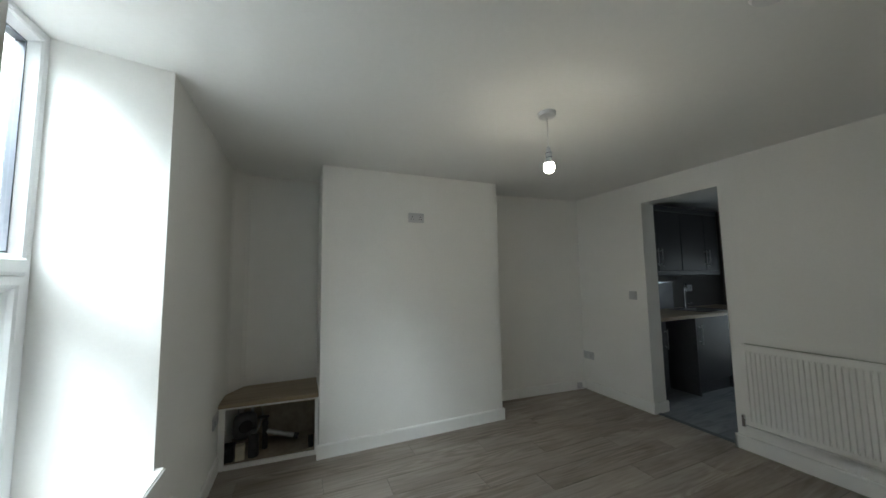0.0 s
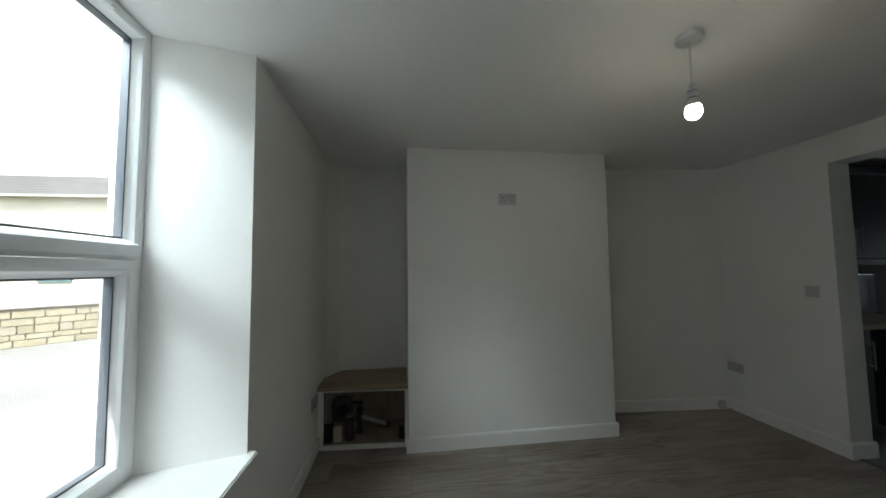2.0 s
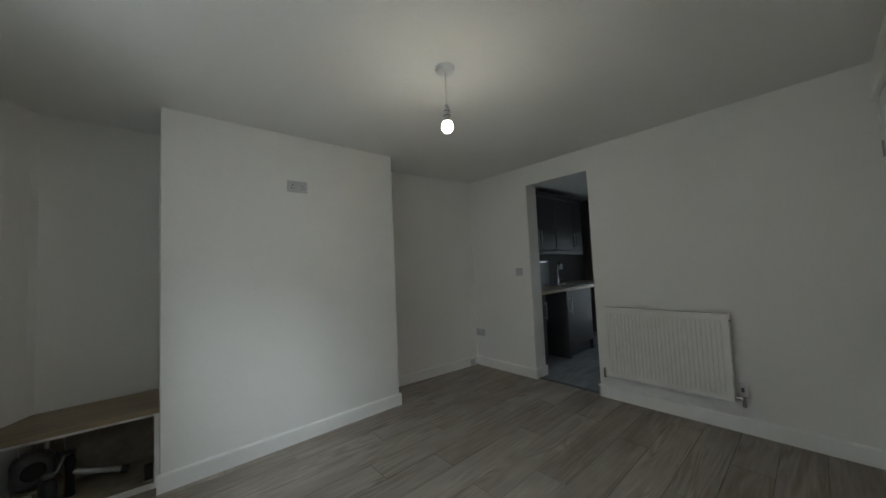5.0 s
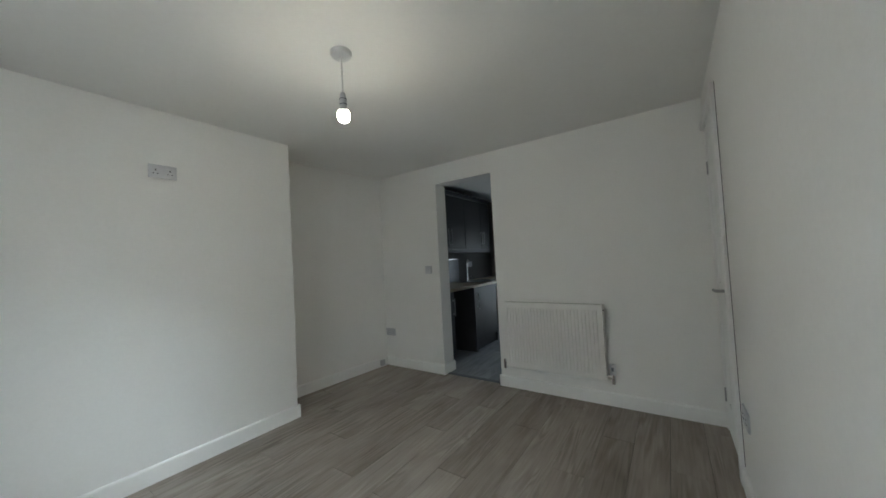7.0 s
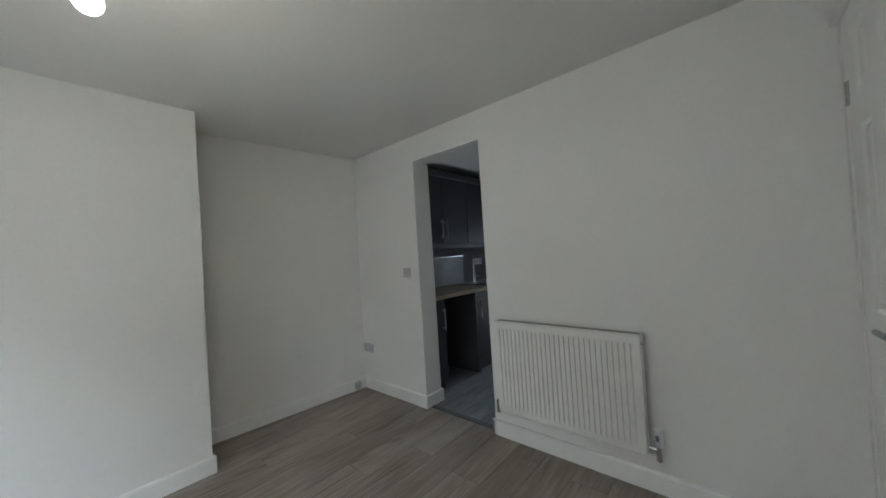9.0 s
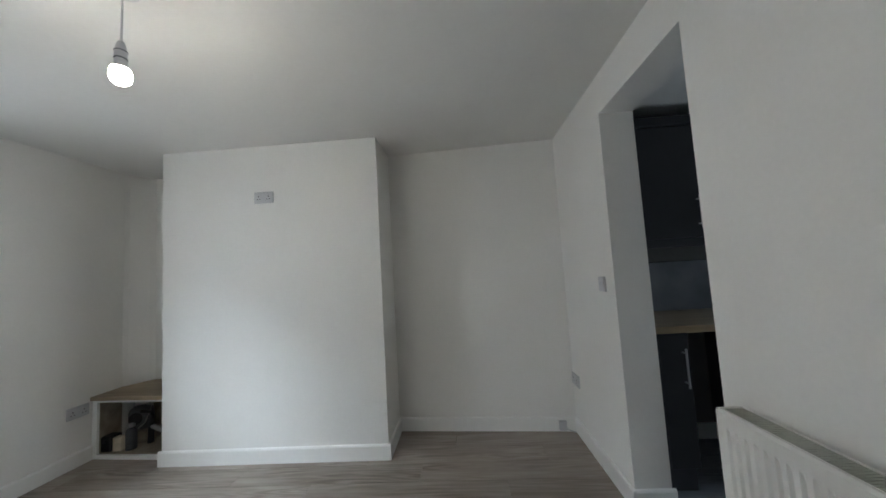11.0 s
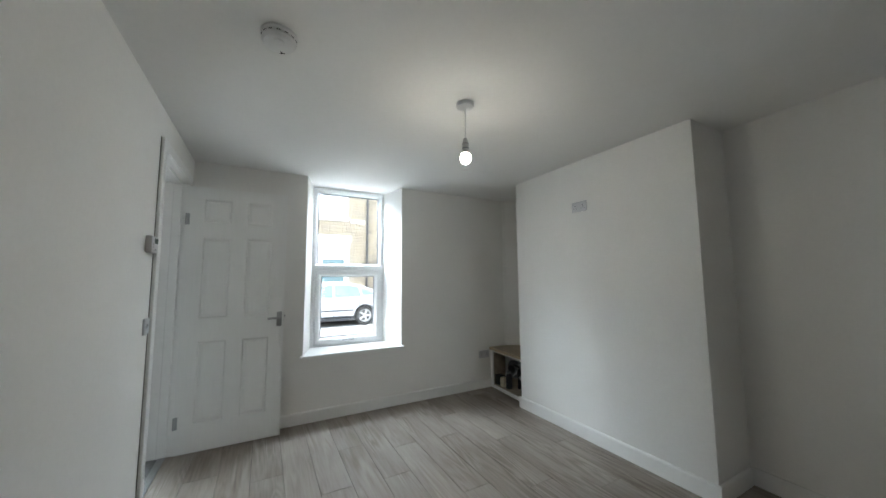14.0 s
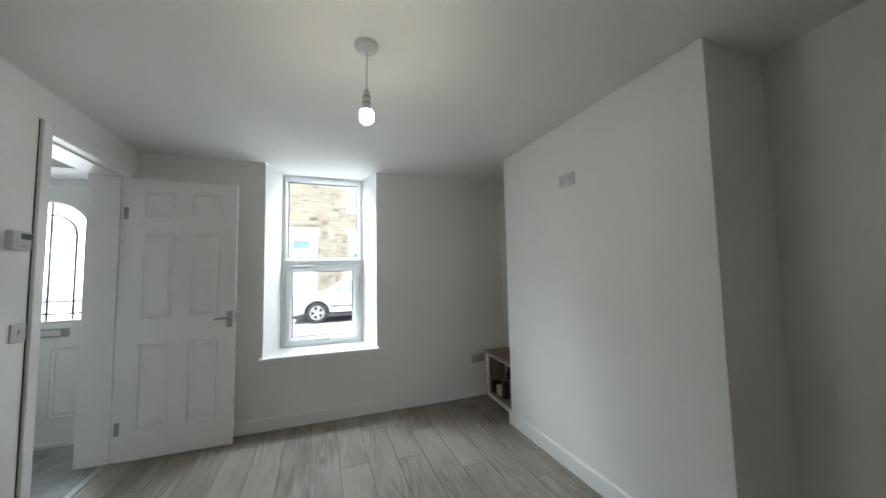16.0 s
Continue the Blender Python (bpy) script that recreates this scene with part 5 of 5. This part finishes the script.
def garage(x0, x1, y0, y1, h):
    """A low flat-roofed garage with a slatted door under a pale fascia."""
    g = thing("garage", pose(0, 0, 0), "low garage with a brown slatted door and pale fascia", "garage")
    part("wall", boxes((x0, x1, y0 + 0.06, y1, STREET, h - 0.5)), MORTAR, g)
    part("fascia", boxes((x0 - 0.1, x1 + 0.1, y0 - 0.08, y1, h - 0.5, h), bevel=0.02), RENDERED, g, "pale flat fascia")
    n = 13
    for k in range(n):
        z = STREET + 0.06 + k * (h - 0.62 - STREET) / n
        bm = bmesh.new()
        prism(bm, [(y0 - 0.02, z), (y0 + 0.05, z + 0.01), (y0 + 0.05, z + 0.085), (y0 + 0.02, z + 0.085)], x0 + 0.12, x1 - 0.12, "x")
        part("slat", bm, BROWNSLAT, g)
    return g


garage(-11.9, -10.55, 10.75, 12.4, 1.35)


def shrub(m, r, h, seed):
    """A loose shrub of stems and many small leaves."""
    t = thing("shrub", m, "small green garden shrub beside the garage", "shrub")
    rnd = random.Random(seed)
    bm, lf = bmesh.new(), bmesh.new()
    for k in range(9):
        a, out = rnd.uniform(0, 6.28), rnd.uniform(0.3, 1.0)
        tip = Vector((r * out * math.cos(a), r * out * math.sin(a), h * rnd.uniform(0.6, 1.0)))
        sweep(bm, [(0, 0, 0), tuple(tip * 0.5 + Vector((0, 0, 0.08))), tuple(tip)], 0.008, 5)
        for j in range(60):
            c = tip * rnd.uniform(0.35, 1.05) + Vector([rnd.gauss(0, 0.09) for _ in range(3)])
            u, v = Vector([rnd.gauss(0, 1) for _ in range(3)]).normalized(), Vector([rnd.gauss(0, 1) for _ in range(3)]).normalized()
            s1, s2 = u * 0.045, v * 0.022
            lf.faces.new([lf.verts.new(c + w) for w in (-s1, s2, s1, -s2)])
    part("stems", bm, CUPIN, t)
    tagged(part("leaves", lf, LEAF, t), kind="stuff")
    return t


shrub(pose(-10.25, 10.4, STREET), 0.45, 1.1, 12)


def garden_wall(p, q, h):
    """A low stone wall with coping between two points of the plan."""
    p, q = Vector((*p, 0)), Vector((*q, 0))
    d = q - p
    g = thing("garden_wall", pose(p.x, p.y, STREET, 0, 0, math.degrees(math.atan2(d.y, d.x))), "low pale yellow stone garden wall with a coping", "wall")
    part("wall_core", boxes((0, d.length, 0.02, 0.26, 0, h)), MORTAR, g)
    rnd = random.Random(9)
    bm = bmesh.new()
    z = 0.0
    while z < h - 0.08:
        hh = min(rnd.uniform(0.12, 0.2), h - z)
        x = 0.0
        while x < d.length - 0.05:
            w = min(rnd.uniform(0.2, 0.5), d.length - x)
            box(bm, x + 0.012, x + w - 0.012, -rnd.uniform(0.0, 0.02), 0.03, z + 0.01, z + hh - 0.01)
            x += w
        z += hh
    tagged(part("stones", bm, GARDENSTONE, g), kind="stuff")
    part("coping", boxes((-0.03, d.length + 0.03, -0.05, 0.31, h, h + 0.08), bevel=0.015), DRESSED, g)
    return g


garden_wall((-12.2, 3.9), (-5.2, 10.6), 0.85)
bm = bmesh.new()
prism(bm, [(-12.2, 4.3), (-5.4, 10.9), (-5.4, 40), (-40, 40), (-40, 4.3)], STREET - 0.02, STREET + 0.10)
solid("grass_verge", bm, GRASS, "dry yellowish grass behind the garden wall", "verge", S)
for z in (4.45, 4.75):
    bm = bmesh.new()
    sweep(bm, [(FX - 0.02 + (OUT - FX + 0.03) * u, 3.2 + 8.5 * u, z + 1.0 - 0.9 * u - 1.0 * u * (1 - u)) for u in np.linspace(0, 1, 13)], 0.008, 6)
    solid("overhead_cable", bm, CARTRIM, "thin overhead cable strung between the houses", "cable")


def wheel(parent, y, z, r, x):
    m = pose(x, y, z, 0, 90, 0)
    bm = bmesh.new()
    lathe(bm, [(r * 0.66, -0.09), (r * 0.9, -0.10), (r, -0.075), (r, 0.075), (r * 0.9, 0.10), (r * 0.66, 0.09)], 32, m, caps=False)
    w = part("wheel", bm, TYRE, parent, "black tyre on an alloy rim", smooth=True)
    bm = bmesh.new()
    lathe(bm, [(r * 0.67, 0.02), (r * 0.67, 0.085), (r * 0.60, 0.085), (r * 0.57, 0.03)], 32, m, caps=False)
    part("rim", bm, ALLOY, w, smooth=True)
    bm = bmesh.new()
    lathe(bm, [(r * 0.66, -0.02), (r * 0.66, 0.02), (0.02, 0.022)], 24, m)
    part("brake_disc", bm, CARTRIM, w)
    bm = bmesh.new()
    for k in range(5):
        a = 2 * math.pi * k / 5 + 0.3
        b = boxes((r * 0.1, r * 0.62, -r * 0.09, r * 0.09, 0.05, 0.085))
        bmesh.ops.transform(b, matrix=m @ Matrix.Rotation(a, 4, "Z"), verts=b.verts)
        me = bpy.data.meshes.new("spoke")
        b.to_mesh(me)
        b.free()
        bm.from_mesh(me)
        bpy.data.meshes.remove(me)
    part("spokes", bm, ALLOY, w)
    bm = bmesh.new()
    lathe(bm, [(r * 0.16, 0.05), (r * 0.16, 0.09), (r * 0.1, 0.095)], 14, m)
    part("hub_cap", bm, ALLOY, w)
    return w


def parked_car(m):
    """A hatchback, nose to -y, its near side at local x = 0."""
    c = thing("car", m, "silver five-door hatchback parked along the far kerb", "car")
    W = 1.72
    r, yf, yr = 0.325, -1.20, 1.20

    def arch(y, rr, n=11):
        return [(y + rr * math.cos(a), r + rr * math.sin(a)) for a in np.linspace(math.pi, 0, n)]
    low = [(-2.02, 0.22)] + [p for p in arch(yf, 0.375) if p[1] > 0.2] + [p for p in arch(yr, 0.375) if p[1] > 0.2] + [(1.86, 0.26)]
    up = [(1.92, 0.42), (1.95, 0.62), (1.90, 0.84), (1.80, 0.98), (-0.98, 0.93), (-1.30, 0.88), (-1.75, 0.76), (-1.98, 0.63), (-2.06, 0.45)]
    pts = low + up
    bm = bmesh.new()
    fs = prism(bm, pts, -W, 0.0, "x")
    for v in bm.verts:
        f = max(0.0, (abs(v.co.y) - 1.5) / 0.55)
        k = (v.co.z - 0.55) ** 2 * 0.10 + 0.10 * f * f
        v.co.x += -k if v.co.x > -W / 2 else k
    bmesh.ops.bevel(bm, geom=[e for e in bm.edges if len(e.link_faces) == 2 and abs(e.verts[0].co.x - e.verts[1].co.x) < 0.2 and e.calc_face_angle(0) > 1.0], offset=0.035, segments=3, affect="EDGES")
    part("body", bm, CARPAINT, c, smooth=True)
    # cabin: roof line narrowing upwards
    line = [(-1.02, 0.92), (-0.30, 1.36), (0.0, 1.425), (0.55, 1.43), (1.05, 1.36), (1.45, 1.22), (1.82, 0.97)]
    bm = bmesh.new()
    rows = []
    for y, z in line:
        k = (z - 0.92) / 0.5
        e = 0.05 + 0.17 * k
        rows.append([bm.verts.new((-e, y, z)), bm.verts.new((-e - 0.10, y, z + 0.02 * k)), bm.verts.new((-W / 2, y, z + 0.045 * k)),
                     bm.verts.new((-W + e + 0.10, y, z + 0.02 * k)), bm.verts.new((-W + e, y, z))])
    for a, b in zip(rows, rows[1:]):
        for i in range(4):
            bm.faces.new((a[i], b[i], b[i + 1], a[i + 1]))
    for side in (0, 4):
        bm.faces.new([rw[side] for rw in rows])
    bm.faces.new([rows[0][i] for i in range(5)] )
    part("roof", bm, CARPAINT, c, smooth=True)

    def glass(pts, name="side_window"):
        bm = bmesh.new()
        lo, hi = [], []
        for y, z in pts:
            e = 0.05 + 0.17 * (z - 0.92) / 0.5
            lo.append(bm.verts.new((-e - 0.01, y, z)))
            hi.append(bm.verts.new((-e + 0.012, y, z)))
        bm.faces.new(hi)
        bm.faces.new(lo)
        for i in range(len(pts)):
            j = (i + 1) % len(pts)
            bm.faces.new((lo[i], lo[j], hi[j], hi[i]))
        return part(name, bm, CARGLASS, c, "tinted side window")
    glass([(-0.80, 0.965), (-0.24, 1.31), (0.06, 1.365), (0.12, 1.365), (0.12, 0.965)])
    glass([(0.20, 0.965), (0.20, 1.365), (0.55, 1.37), (0.98, 1.31), (1.08, 0.985)])
    glass([(1.14, 1.0), (1.06, 1.28), (1.38, 1.17), (1.56, 1.04)])
    part("side_moulding", boxes((-0.03, 0.012, -0.78, 0.80, 0.50, 0.545), bevel=0.005), CARTRIM, c, "dark rubbing strip")
    part("sill_trim", boxes((-0.10, -0.02, -0.82, 0.82, 0.20, 0.27)), CARTRIM, c)
    part("underbody", boxes((-W + 0.1, -0.1, -1.9, 1.75, 0.17, 0.3)), CARTRIM, c)
    for y in (-0.81, 0.15, 1.0):
        part("door_gap", boxes((-0.02, 0.004, y - 0.004, y + 0.004, 0.34, 0.92)), CARTRIM, c)
    for y in (0.02, 0.92):
        bm = bmesh.new()
        box(bm, -0.01, 0.028, y - 0.09, y + 0.05, 0.82, 0.85, bevel=0.008)
        part("door_handle", bm, CARPAINT, c)
    bm = bmesh.new()
    box(bm, -0.02, 0.16, -0.76, -0.60, 0.95, 1.07, bevel=0.035, segments=3)
    part("mirror", bm, CARPAINT, c, smooth=True)
    bm = bmesh.new()
    box(bm, -0.32, -0.10, -2.03, -1.86, 0.60, 0.74, bevel=0.03, segments=2)
    part("headlight", bm, CARGLASS, c, smooth=True)
    bm = bmesh.new()
    box(bm, -0.26, -0.06, 1.80, 1.93, 0.66, 0.98, bevel=0.03, segments=2)
    part("tail_light", bm, material("red_lens", (0.35, 0.02, 0.02), 0.2, grain=0.05), c, smooth=True)
    for y in (yf, yr):
        for x, fl in ((-0.10, 0), (-W + 0.10, 1)):
            wheel(c, y, r, r, x)
        part("wheel_well", boxes((-W + 0.22, -0.22, y - 0.36, y + 0.36, 0.2, 0.70)), CARTRIM, c)
    return c


parked_car(pose(-10.4, -0.44, STREET))

# ---- floor boards, laid along the room ----
plank_meshes = {}


def plank_mesh(length, width):
    key = (round(length, 3), round(width, 3))
    if key not in plank_meshes:
        bm = bmesh.new()
        c = 0.0006
        lo = [bm.verts.new(p) for p in ((0, 0, -0.012), (length, 0, -0.012), (length, width, -0.012), (0, width, -0.012))]
        mid = [bm.verts.new((v.co.x, v.co.y, -0.003)) for v in lo]
        hi = [bm.verts.new(p) for p in ((c, c, 0), (length - c, c, 0), (length - c, width - c, 0), (c, width - c, 0))]
        bm.faces.new(hi)
        for a, b in ((lo, mid), (mid, hi)):
            for i in range(4):
                j = (i + 1) % 4
                bm.faces.new((a[i], a[j], b[j], b[i]))
        me = bpy.data.meshes.new("plank")
        bm.to_mesh(me)
        bm.free()
        plank_meshes[key] = me
    return plank_meshes[key]


def lay(parent, x0, x1, y0, y1, width, length, mat, seed, clip=None):
    rnd = random.Random(seed)
    y = y0
    row = 0
    while y < y1 - 0.002:
        w = min(width, y1 - y)
        x = x0 - (row * 0.41 * length + rnd.uniform(0, 0.25)) % length
        while x < x1:
            a, b = max(x, x0), min(x + length, x1)
            if clip:
                a, b = clip(a, b, y)
            if b - a > 0.03:
                me = plank_mesh(b - a, w - 0.0024)
                if not me.materials:
                    me.materials.append(mat)
                elif me.materials[0] != mat:
                    me = me.copy()
                    me.materials[0] = mat
                o = new("plank", me)
                o.location = (a, y, 0)
                o.parent = parent
            x += length + 0.002
        y += width
        row += 1


lay(floor, XW, XE + 0.05, YS - 0.06, YN_C, 0.193, 1.215, PLANK, 3)
lay(floor, XW, CX0, YN_C, YN_LEFT, 0.193, 1.215, PLANK, 5)
lay(kfloor, XE + 0.062, KX, KY0, KY1, 0.193, 1.215, KFLOOR, 8)
